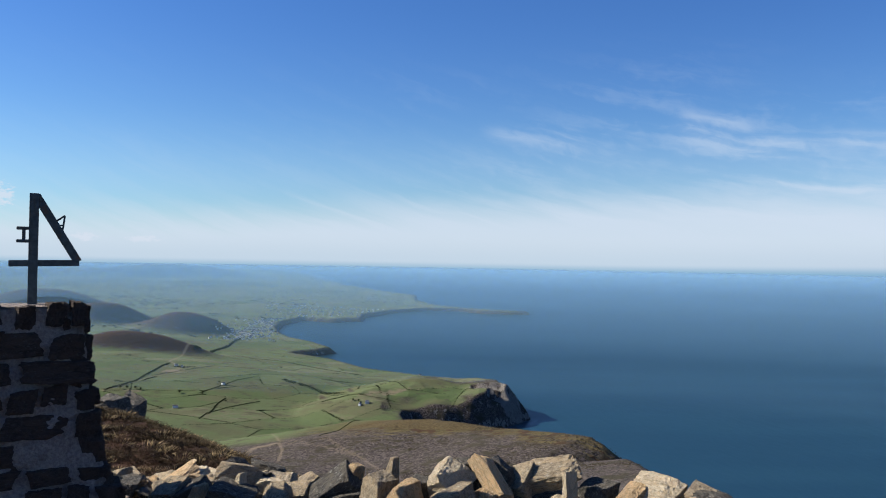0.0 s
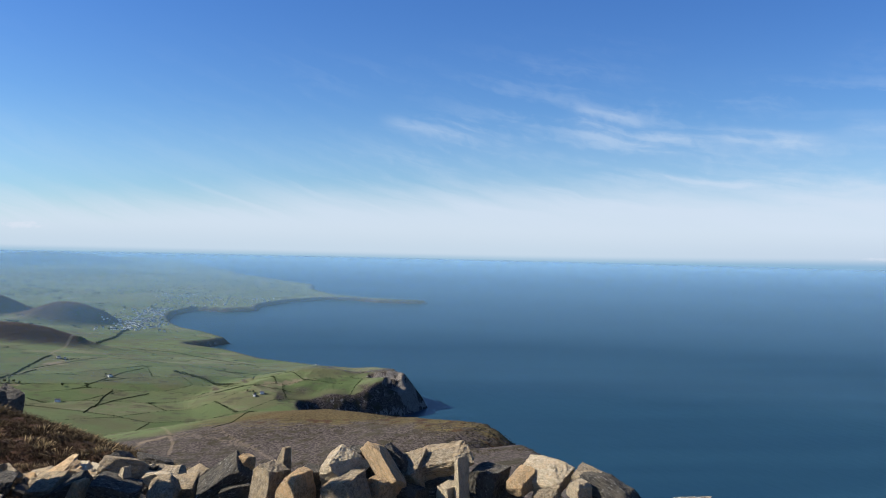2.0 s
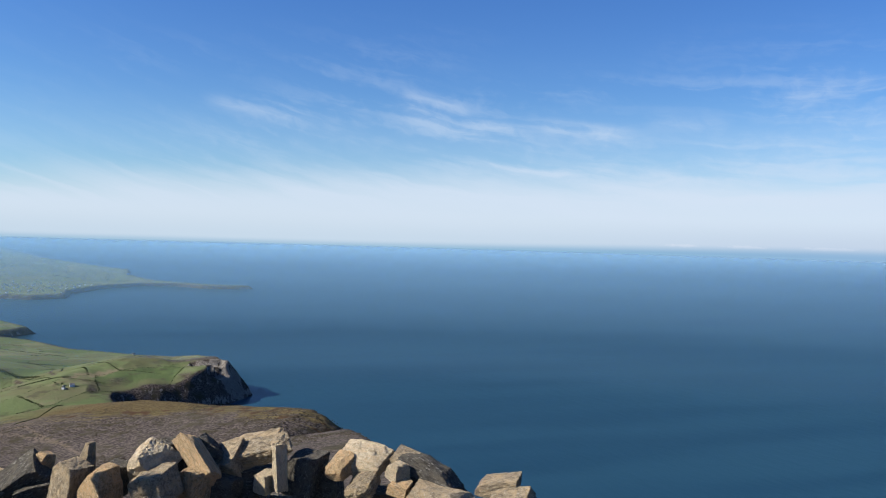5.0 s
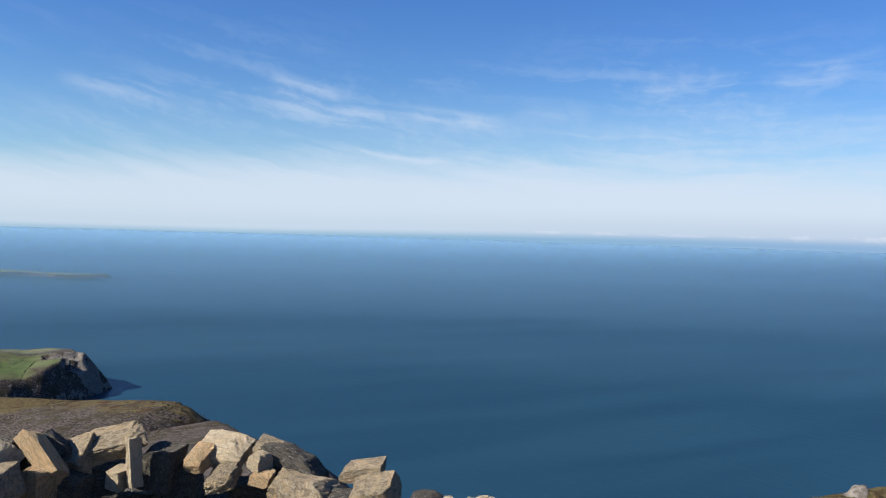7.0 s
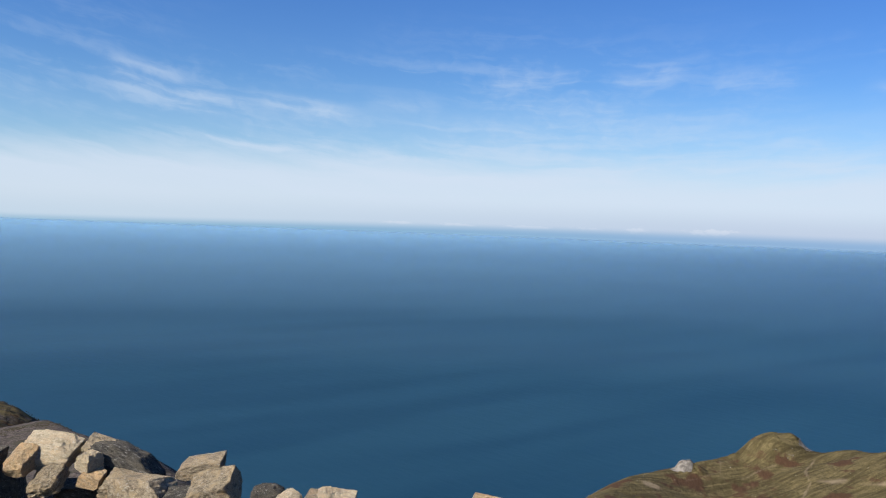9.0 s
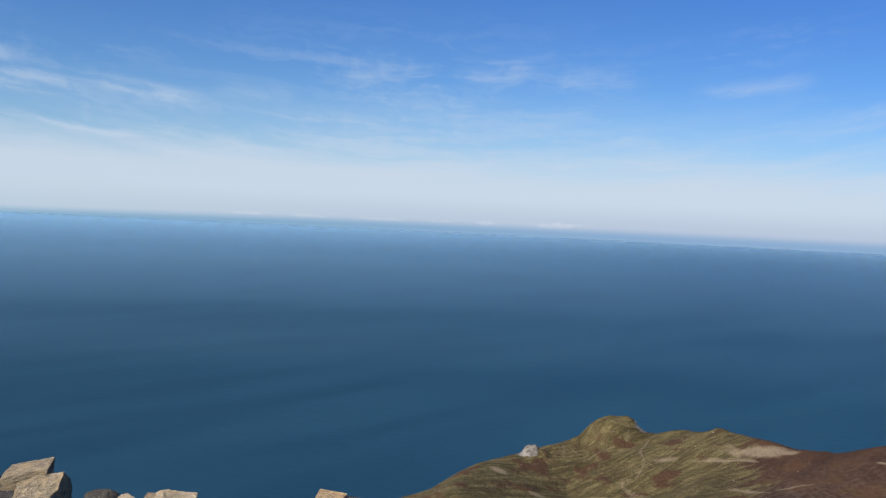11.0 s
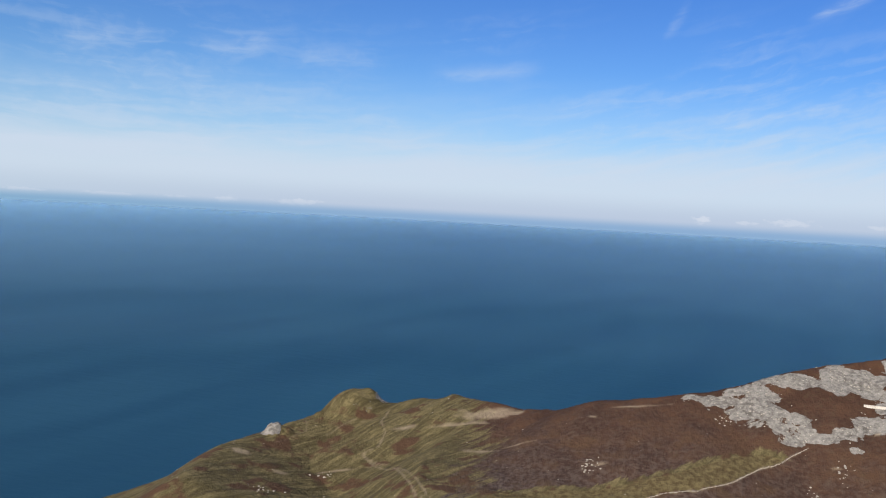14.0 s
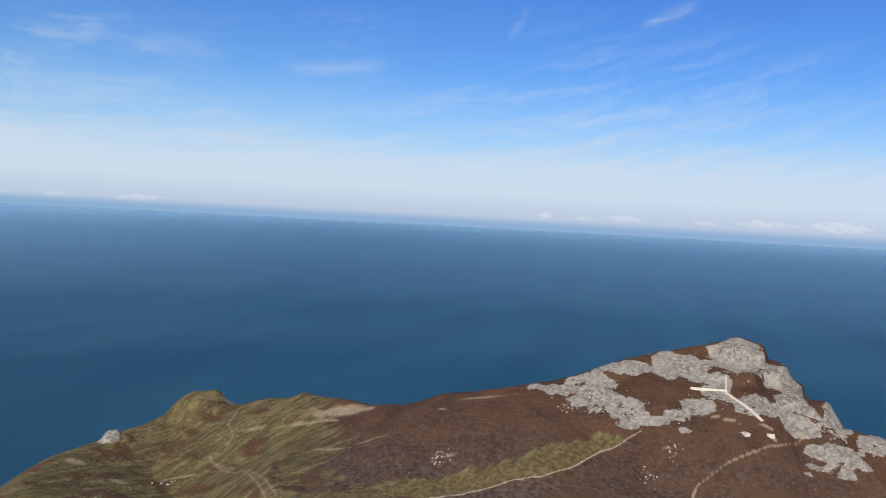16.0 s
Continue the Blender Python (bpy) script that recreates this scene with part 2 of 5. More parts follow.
def stone_look(dark, light, lichen, ochre):
    def look_of(n):
        p = n.add("ShaderNodeTexCoord").outputs["Object"]
        r = n.add("ShaderNodeObjectInfo").outputs["Random"]
        p = n.vec("ADD", p, n.join(n.math("MULTIPLY", r, 37.0), r, n.math("MULTIPLY", r, 11.0)))
        big = n.noise(p, 3.2, 4.0, 0.6, 0.4)
        mid = n.noise(p, 10.0, 6.0, 0.68)
        fine = n.noise(p, 45.0, 6.0, 0.75)
        col = n.mix(n.ramp(n.math("MULTIPLY_ADD", fine, 0.6, mid), 0.62, 1.0), dark, light)
        col = n.mix(n.math("MULTIPLY", n.ramp(big, 0.44, 0.60), 0.85), col, n.mix(n.ramp(fine, 0.35, 0.65), ochre, light))
        # crusts of pale and dark lichen
        col = n.mix(n.math("MULTIPLY", n.ramp(n.noise(p, 13.0, 6.0, 0.72, 0.3), 0.57, 0.62), 0.75), col, lichen)
        col = n.mix(n.math("MULTIPLY", n.ramp(n.noise(p, 8.0, 6.0, 0.70, 0.3), 0.58, 0.64), 0.7), col, dark)
        col = n.mix(n.math("MULTIPLY", r, 0.25), col, light)
        crack = n.add("ShaderNodeTexVoronoi", {"Vector": n.vec("ADD", p, n.vec("MULTIPLY", n.add("ShaderNodeTexNoise", {"Vector": p, "Scale": 6.0}).outputs["Color"], (0.3, 0.3, 0.3))), "Scale": 3.0}, feature="DISTANCE_TO_EDGE").outputs["Distance"]
        gap = n.ramp(crack, 0.0, 0.022)
        col = n.mix(n.math("MULTIPLY_ADD", gap, 0.6, 0.4), dark, col)
        bump = n.math("ADD", n.math("MULTIPLY", fine, 0.55), n.math("MULTIPLY", mid, 1.0))
        return col, n.math("MULTIPLY_ADD", gap, 0.35, bump), 1.0, 0.035
    return look_of


STONE = material("weathered dolerite", stone_look((0.17, 0.135, 0.092), (0.56, 0.46, 0.32), (0.60, 0.55, 0.45), (0.50, 0.35, 0.18)), 0.9, 0.2)
PALE = material("pale clean stone", stone_look((0.46, 0.36, 0.23), (0.80, 0.69, 0.50), (0.80, 0.74, 0.62), (0.70, 0.50, 0.28)), 0.9, 0.2)
OCHRE = material("rust stained ochre stone", stone_look((0.32, 0.21, 0.105), (0.72, 0.54, 0.33), (0.72, 0.63, 0.48), (0.70, 0.42, 0.18)), 0.9, 0.2)
GREY = material("grey lichened stone", stone_look((0.036, 0.033, 0.029), (0.17, 0.155, 0.128), (0.40, 0.385, 0.34), (0.13, 0.105, 0.07)), 0.9, 0.2)
BROWN = material("purple brown building stone", stone_look((0.046, 0.034, 0.029), (0.115, 0.085, 0.070), (0.17, 0.145, 0.12), (0.125, 0.082, 0.055)), 0.9, 0.2)


def mortar_look(n):
    p = n.add("ShaderNodeTexCoord").outputs["Object"]
    fine = n.noise(p, 90.0, 6.0, 0.7)
    col = n.mix(n.ramp(fine, 0.3, 0.7), (0.30, 0.25, 0.22), (0.52, 0.45, 0.40))
    col = n.mix(n.math("MULTIPLY", n.ramp(n.noise(p, 9.0, 4.0), 0.5, 0.7), 0.6), col, (0.17, 0.145, 0.125))
    return col, n.math("ADD", fine, n.noise(p, 25.0, 4.0)), 1.0, 0.05


MORTAR = material("rough lime mortar", mortar_look, 0.95, 0.1)


def steel_look(n):
    p = n.add("ShaderNodeTexCoord").outputs["Object"]
    f = n.noise(p, 40.0, 5.0, 0.7)
    col = n.mix(n.ramp(f, 0.35, 0.7), (0.035, 0.045, 0.045), (0.075, 0.09, 0.088))
    col = n.mix(n.math("MULTIPLY", n.ramp(n.noise(p, 14.0, 5.0), 0.58, 0.68), 0.7), col, (0.10, 0.055, 0.03))
    return col, f, 0.3, 0.004


STEEL = material("weathered painted steel", steel_look, 0.55, 0.4, 0.2)


def plain_look(a, b, scale):
    def look_of(n):
        p = n.add("ShaderNodeTexCoord").outputs["Object"]
        f = n.noise(p, scale, 4.0, 0.6)
        return n.mix(n.ramp(f, 0.3, 0.7), a, b), f, 0.4, 0.2
    return look_of


HEDGE = material("hedge and gorse leaves", plain_look((0.016, 0.024, 0.010), (0.040, 0.052, 0.020), 1.5), 0.9, 0.1)
RENDERED = material("whitewashed wall", plain_look((0.70, 0.69, 0.66), (0.82, 0.81, 0.78), 1.0), 0.85, 0.2)
SLATE = material("blue grey slate", plain_look((0.06, 0.06, 0.07), (0.13, 0.13, 0.145), 2.0), 0.6, 0.4)
GLASS = material("dark window glass", plain_look((0.02, 0.025, 0.03), (0.03, 0.035, 0.04), 1.0), 0.1, 0.5)
BARK = material("bark", plain_look((0.05, 0.04, 0.03), (0.09, 0.07, 0.05), 3.0), 0.9, 0.1)


# ---- the lie of the land, in true metres from the summit; the eye is the origin ----
SEA = -564.0


def polar(az, d, z=0.0):
    return (-d * math.sin(radians(az)), d * math.cos(radians(az)), z)


COAST = [(-9000, 40000), (-6000, 34000), (-3600, 24000), (-1900, 17000), (-874, 13922), (-365, 12633), (-320, 11200), (-30, 9900), (379, 9300),
         (560, 9160), (700, 9060), (960, 8965), (950, 8905), (726, 8800), (400, 8880), (175, 9200), (-141, 9200), (-485, 8721), (-712, 7983), (-690, 7480),
         (-944, 7284), (-1212, 7422), (-1290, 6900), (-1223, 6364), (-1105, 5920), (-965, 5579), (-799, 5351), (-599, 4962),
         (-711, 4772), (-792, 4678), (-541, 4436), (-332, 4090), (-161, 3956), (-30, 3850), (120, 3500), (300, 3180), (341, 2995),
         (250, 2850), (120, 2740), (-70, 2700), (-60, 2480), (150, 2250), (330, 1900), (470, 1560), (640, 1250), (820, 1000)]
COAST_TWO = [(1000, 800), (1120, 640), (1200, 420), (1260, 100), (1270, -200), (1400, -700), (2600, -3000), (6000, -9000), (-42000, -9000), (-42000, 40000)]
SHORE = np.array(COAST + COAST_TWO, float)


def hashed(ix, iy, seed):
    h = ix.astype(np.int64) * 374761393 + iy.astype(np.int64) * 668265263 + (seed + 7) * 974634777
    h = (h ^ (h >> 13)) * 1274126177
    return ((h ^ (h >> 16)) & 0xFFFFFF) * (1.0 / 16777216)


def value_noise(x, y, seed=0):
    ix, iy = np.floor(x), np.floor(y)
    fx, fy = x - ix, y - iy
    fx, fy = fx * fx * (3 - 2 * fx), fy * fy * (3 - 2 * fy)
    a, b = hashed(ix, iy, seed), hashed(ix + 1, iy, seed)
    c, d = hashed(ix, iy + 1, seed), hashed(ix + 1, iy + 1, seed)
    return (a + (b - a) * fx) * (1 - fy) + (c + (d - c) * fx) * fy


def fbm(x, y, size, octaves=4, seed=0, gain=0.5):
    out, amp, total = np.zeros_like(x), 1.0, 0.0
    for k in range(octaves):
        c, s = math.cos(0.6 * k), math.sin(0.6 * k)
        f = 2.03 ** k / size
        out += amp * (value_noise((x * c - y * s) * f, (x * s + y * c) * f, seed + k) - 0.5)
        total += amp
        amp *= gain
    return out / total * 2


def smooth_max(a, b, k):
    h = np.clip(0.5 + 0.5 * (a - b) / k, 0, 1)
    return b + (a - b) * h + k * h * (1 - h)


def step(x, a, b):
    t = np.clip((x - a) / (b - a), 0, 1)
    return t * t * (3 - 2 * t)


def line_distance(x, y, pts):
    """Distance to a line of points, the value interpolated along it, and on which side: 1 on the left of its way."""
    best, val, side = np.full_like(x, 1e9), np.zeros_like(x), np.zeros_like(x)
    for (ax, ay, az), (bx, by, bz) in zip(pts[:-1], pts[1:]):
        dx, dy = bx - ax, by - ay
        t = np.clip(((x - ax) * dx + (y - ay) * dy) / (dx * dx + dy * dy), 0, 1)
        px, py = x - ax - t * dx, y - ay - t * dy
        d = np.hypot(px, py)
        near = d < best
        best = np.where(near, d, best)
        val = np.where(near, az + t * (bz - az), val)
        side = np.where(near, np.sign(dx * py - dy * px), side)
    return best, val, side


def shore_distance(x, y):
    """Metres from the shore, positive on land."""
    best, inside = np.full_like(x, 1e9), np.zeros(x.shape, bool)
    for (ax, ay), (bx, by) in zip(SHORE, np.roll(SHORE, -1, axis=0)):
        dx, dy = bx - ax, by - ay
        t = np.clip(((x - ax) * dx + (y - ay) * dy) / (dx * dx + dy * dy), 0, 1)
        best = np.minimum(best, np.hypot(x - ax - t * dx, y - ay - t * dy))
        cross = (ay > y) != (by > y)
        inside ^= cross & (x < dx * (y - ay) / (dy if dy else 1e-9) + ax)
    return np.where(inside, best, -best)


def ridge(x, y, pts, left, right, width=20.0, reach=1e6, fall=0.45, end=0.0, every=False):
    """A crest through points (azimuth, distance, height), falling with one slope on each side."""
    out = np.full_like(x, -1e4)
    line = [polar(*p) for p in pts]
    for i, ((ax, ay, az), (bx, by, bz)) in enumerate(zip(line[:-1], line[1:])):
        dx, dy = bx - ax, by - ay
        far = ((x - ax) * dx + (y - ay) * dy) / (dx * dx + dy * dy)
        t = np.clip(far, 0, 1)
        over = np.clip(far - 1, 0, None) * np.hypot(dx, dy) if every or i == len(line) - 2 else 0.0
        px, py = x - ax - t * dx, y - ay - t * dy
        d = np.hypot(px, py)
        side = np.clip((dx * py - dy * px) / (np.hypot(dx, dy) * np.maximum(d, 1e-6)), -1, 1)
        slope = right + (left - right) * (0.5 + 0.5 * side)
        out = np.maximum(out, az + t * (bz - az) - slope * (np.sqrt(d * d + width * width) - width) - fall * np.clip(d - reach, 0, None) - end * over)
    return out


WEST_SHOULDER = [(-26, 150, -62), (-22, 400, -132), (-20, 600, -180), (-17.65, 750, -201), (-15.5, 900, -228), (-14, 1000, -244), (-12.5, 1250, -285)]
GORGE_RIM = [(9, 2000, -410), (5, 1900, -367), (0.74, 1750, -333), (-3.1, 1650, -326), (-7, 1550, -313), (-10, 1500, -307), (-11.1, 1480, -318), (-12.4, 1450, -350)]
HEADLAND = [(5.0, 2900, -455), (1.2, 3150, -437), (-0.75, 3140, -424), (-3.6, 3060, -432), (-4.5, 3030, -442)]
NORTH_RIDGE = [(-49.0, 690, -220), (-51.6, 800, -229), (-54, 850, -232), (-57.3, 905, -227), (-60.0, 930, -218), (-62.7, 932, -218), (-64.9, 924, -208),
               (-66.9, 906, -199), (-69.1, 886, -200), (-71.5, 862, -202), (-73.5, 850, -195), (-76.9, 832, -177), (-82.6, 830, -163)]
QUARRY_PEAK = [(-82.6, 830, -163), (-86.4, 850, -146), (-90.0, 888, -130), (-93.5, 922, -119), (-95.5, 942, -107), (-96.8, 946, -114), (-97.9, 942, -126)]
QUARRY_STEPS = [(-96.5, 940, -130), (-98.0, 940, -133), (-98.9, 940, -140), (-99.5, 940, -154)]
QUARRY_FOOT = [(-97.0, 930, -166), (-99.8, 934, -164), (-100.9, 932, -165), (-101.5, 932, -178)]
EAST_BENCH = [(-98.0, 905, -190), (-102.2, 918, -189), (-104, 910, -192), (-110, 880, -215)]


def height(x, y):
    shore = shore_distance(x, y)
    r = np.hypot(x, y)
    # the coastal plain
    roll = fbm(x, y, 700, 3, 5)
    z = SEA + 8 + 28 * step(shore, 0, 60) + 85 * step(shore, 60, 1500) * (1 - 0.5 * step(r, 5500, 8500)) + 22 * roll * step(shore, 50, 700)
    # hills of the plain
    for az, d, top, rx, ry, turn in HILLS:
        cx, cy, _ = polar(az, d)
        c, s = math.cos(radians(turn)), math.sin(radians(turn))
        u, w = ((x - cx) * c + (y - cy) * s) / rx, (-(x - cx) * s + (y - cy) * c) / ry
        q = u * u + w * w
        z = z + (top - (SEA + 110)) * np.exp(-q ** 1.35 * (1 + 0.35 * fbm(x, y, rx * 0.8, 3, 11))) * step(shore, 0, 300)
    k = 14.0
    z = smooth_max(z, ridge(x, y, HEADLAND, 0.30, 0.13, 30, 380, 0.8, end=1.0), 10)
    back = np.clip(shore - 8 + 12 * fbm(x, y, 60, 4, 55), 0, None)
    brow = 62 + 55 * step(x, 40, 240) + 14 * fbm(x, y, 120, 2, 56)
    edge_rise = np.minimum(1.15 * back, brow) + 0.17 * np.clip(back - brow / 1.15, 0, None)
    z = np.where((x > -400) & (y > 2150) & (y < 3400), np.minimum(z, SEA + 12 + edge_rise), z)
    # old quarry pits in the headland, stepping down towards the sea
    for x0, x1, y0, y1, floor in ((112, 225, 2972, 3035, -463), (168, 330, 2885, 2968, -489)):
        wob = 9 * fbm(x, y, 40, 3, 57)
        inside = step(np.minimum(np.minimum(x - x0, x1 - x), np.minimum(y - y0, y1 - y)) + wob, -3, 7)
        z = np.where(z > floor, z + (floor + 3 * fbm(x, y, 25, 3, 58) - z) * inside, z)
    # the mountain
    off = np.minimum(np.hypot(x + 7, y - 3) - 6.35, np.hypot(x + 0.3, y) - 3.4)
    cone = -EYE - 0.52 * np.clip(off, 0, 60) - 0.41 * np.clip(off - 60, 0, None)
    hill = smooth_max(cone, ridge(x, y, WEST_SHOULDER, 0.13, 0.95, 15, 160, end=0.3), 12)
    hill = smooth_max(hill, ridge(x, y, GORGE_RIM, 0.55, 0.10, 25, 700, end=0.5, every=True), 12)
    moor = -300 - 0.20 * np.clip(r - 1150, 0, None) - 0.25 * np.abs(x + 300) * 0.6
    hill = smooth_max(hill, moor, 25)
    saddle = -216 - 0.5 * np.clip(np.hypot(x - 720, y - 60) - 255, 0, None)
    north = smooth_max(ridge(x, y, NORTH_RIDGE, 0.75, 0.26, 12), ridge(x, y, QUARRY_PEAK, 0.95, 0.42, 8, end=1.3, every=True), 6)
    for crest in (QUARRY_STEPS, QUARRY_FOOT):
        north = np.maximum(north, ridge(x, y, crest, 0.95, 0.45, 6, end=1.4, every=True))
    north = smooth_max(north, ridge(x, y, EAST_BENCH, 0.9, 0.35, 8, end=0.3), 4)
    hill = smooth_max(hill, smooth_max(north, saddle, 10), 10)
    hill = np.where((x > 0) & (y > 200), np.minimum(hill, SEA + 20 + 1.1 * np.clip(shore, 0, None)), hill)
    rough = step(r, 25, 260)
    hill = hill + rough * (7 * fbm(x, y, 170, 3, 21) * 0.5 + (2.6 + 2.4 * (x > 400)) * fbm(x, y, 38, 4, 31) * 0.6)
    # knoll and outcrops of the northern ridge, benches of the old quarry
    for az, d, up, rad in ((-59.8, 930, 17, 31), (-61.1, 932, 3, 9), (-54.5, 850, 9, 8), (-55.3, 852, 5, 8), (-66.8, 905, 2, 8), (-57.5, 905, 3, 5)):
        cx, cy, _ = polar(az, d)
        hill = hill + up * np.exp(-(np.hypot(x - cx, y - cy) / rad) ** 4)
    quarry = np.exp(-(np.hypot((x - 905) / 70, (y + 112) / 62)) ** 4)
    bench = hill + 5 * fbm(x, y, 30, 3, 66)
    level = np.floor(bench / 17.0) * 17.0
    bench = level + 17.0 * step((bench - level) / 17.0, 0.62, 0.92) + 2.5 * fbm(x, y, 9, 3, 67)
    hill = hill + quarry * np.where(hill < -118, 1.0, 0.2) * (bench - hill) * 0.85
    z = smooth_max(z, hill, 14)
    # near ground: tussocks and hollows
    z = z + (1 - step(r, 10, 60)) * 0.10 * fbm(x, y, 1.3, 4, 41)
    # cliffs down to the water
    z = np.where(shore < 45, SEA - 12 + (z - SEA + 12) * step(shore + 12 * fbm(x, y, 60, 3, 51), -12, 45), z)
    return z, shore


HILLS = [(25.6, 7000, -262, 480, 400, 0), (21.9, 6250, -335, 290, 260, 20), (17.0, 5800, -337, 235, 260, 10), (19.8, 4350, -366, 300, 115, -8),
         (26, 21000, -300, 2500, 1500, 0), (17.5, 21000, -190, 1500, 1500, 0), (15, 15000, -400, 900, 500, 0), (22, 16000, -380, 2200, 900, 0)]


def squash(x, y, z):
    """Beyond 1.2 km distances draw in along the line of sight, so that the far coast and horizon lie within five kilometres."""
    r = np.hypot(x, y)
    z = z - r * r / (2 * 7.4e6)
    u = np.clip(r - 1200, 0, None) / 3650
    g = np.where(r > 1200, (1200 + 3650 * u / (1 + u)) / np.maximum(r, 1), 1.0)
    return x * g, y * g, z * g + EYE, g


def grid_mesh(name, x, y, z, mat, keep=None, attrs=None, place=None):
    rows, cols = x.shape
    X, Y, Z, _ = squash(x, y, z)
    idx = np.arange(rows * cols).reshape(rows, cols)
    nxt = np.roll(idx, -1, axis=1)
    quads = np.stack([idx[:-1], nxt[:-1], nxt[1:], idx[1:]], -1).reshape(-1, 4)
    if keep is not None:
        flat = keep.ravel()
        quads = quads[flat[quads].any(axis=1)]
    used = np.unique(quads)
    back = np.zeros(rows * cols, int)
    back[used] = np.arange(len(used))
    quads = back[quads]
    me = bpy.data.meshes.new(name)
    me.vertices.add(len(used))
    me.vertices.foreach_set("co", np.stack([X.ravel()[used], Y.ravel()[used], Z.ravel()[used]], -1).ravel())
    me.loops.add(quads.size)
    me.loops.foreach_set("vertex_index", quads.ravel())
    me.polygons.add(len(quads))
    me.polygons.foreach_set("loop_start", np.arange(0, quads.size, 4))
    me.polygons.foreach_set("loop_total", np.full(len(quads), 4))
    me.polygons.foreach_set("use_smooth", np.ones(len(quads), bool))
    at = me.attributes.new("place", "FLOAT_VECTOR", "POINT")
    at.data.foreach_set("vector", np.stack([x.ravel()[used], y.ravel()[used], z.ravel()[used]], -1).ravel())
    for key, rgb in (attrs or {}).items():
        at = me.attributes.new(key, "FLOAT_COLOR", "POINT")
        at.data.foreach_set("color", np.concatenate([rgb.reshape(-1, 3)[used], np.ones((len(used), 1))], 1).ravel())
    me.update(calc_edges=True)
    me.validate()
    me.materials.append(mat)
    return new(name, me)


AZ = np.radians(np.concatenate([np.arange(34, -112, -0.11), np.arange(-112, -326, -2.0)]))
RINGS = np.concatenate([np.geomspace(0.001, 0.34, 8), np.geomspace(0.35, 30, 110), np.geomspace(30.5, 640, 190), np.arange(644, 1010, 4.0), np.geomspace(1015, 2150, 75),
                        np.arange(2160, 3300, 12.0), np.geomspace(3310, 8600, 110), np.arange(8625, 9500, 25.0), np.geomspace(9540, 38000, 90)])


def blob(x, y, az, d, rx, ry, turn=0.0):
    cx, cy, _ = polar(az, d)
    c, s = math.cos(radians(turn)), math.sin(radians(turn))
    return np.exp(-(((x - cx) * c + (y - cy) * s) / rx) ** 2 - ((-(x - cx) * s + (y - cy) * c) / ry) ** 2)


def fields(x, y):
    """Irregular fields: the tone of each, and metres to the nearest boundary."""
    size = 150.0
    wx, wy = x + 40 * fbm(x, y, 500, 2, 15), y + 40 * fbm(x, y, 500, 2, 16)
    gx, gy = (wx * 0.85 + wy * 0.53) / (size * 1.9), (-wx * 0.53 + wy * 0.85) / size
    ix, iy = np.floor(gx), np.floor(gy)
    d1, d2, tone = np.full_like(x, 1e9), np.full_like(x, 1e9), np.zeros_like(x)
    for ox in (-1, 0, 1):
        for oy in (-1, 0, 1):
            cx, cy = ix + ox, iy + oy
            px, py = cx + 0.1 + 0.8 * hashed(cx, cy, 3), cy + 0.1 + 0.8 * hashed(cx, cy, 4)
            d = np.hypot(gx - px, gy - py)
            nearer = d < d1
            d2 = np.where(nearer, d1, np.minimum(d2, d))
            tone = np.where(nearer, hashed(cx, cy, 7), tone)
            d1 = np.where(nearer, d, d1)
    return tone, (d2 - d1) * 0.5 * size * 1.3


# beaten paths: their line, half width, strength
TRACKS = [
    ([(691, -40), (704, -43), (713, -51), (732, -69), (748, -93), (775, -123), (789, -135), (794, -133), (790, -123)], 1.0, 0.6),
    ([(600, 190), (619, 158), (637, 122), (653, 103), (665, 77), (691, 53), (727, 37), (748, 19), (770, 3)], 1.0, 0.5),
    ([(560, 255), (576, 275), (616, 305), (653, 334), (686, 382), (693, 390), (709, 381), (738, 390), (763, 409), (800, 420)], 1.3, 0.42),
    ([(686, 382), (675, 351), (626, 307), (590, 277), (560, 250)], 1.2, 0.42), ([(729, 454), (768, 446), (775, 406)], 1.2, 0.35), ([(672, 477), (720, 472), (743, 488)], 1.2, 0.3),
    ([(795, -48), (781, -81), (780, -107)], 1.3, 0.7),
    ([(-520, 2330), (-322, 1715), (-270, 1660), (-221, 1652), (-190, 1580), (-137, 1479), (-89, 1361)], 4.0, 0.4),
    ([(-327, 1700), (-300, 1600), (-289, 1500)], 3.5, 0.45), ([(-330, 1690), (-230, 1600), (-150, 1500)], 7.0, 0.3),
    ([(-1145, 2832), (-1088, 3101), (-1040, 3350), (-1176, 3628), (-1240, 4200), (-1214, 4721), (-1226, 5099)], 6.0, 0.5)]
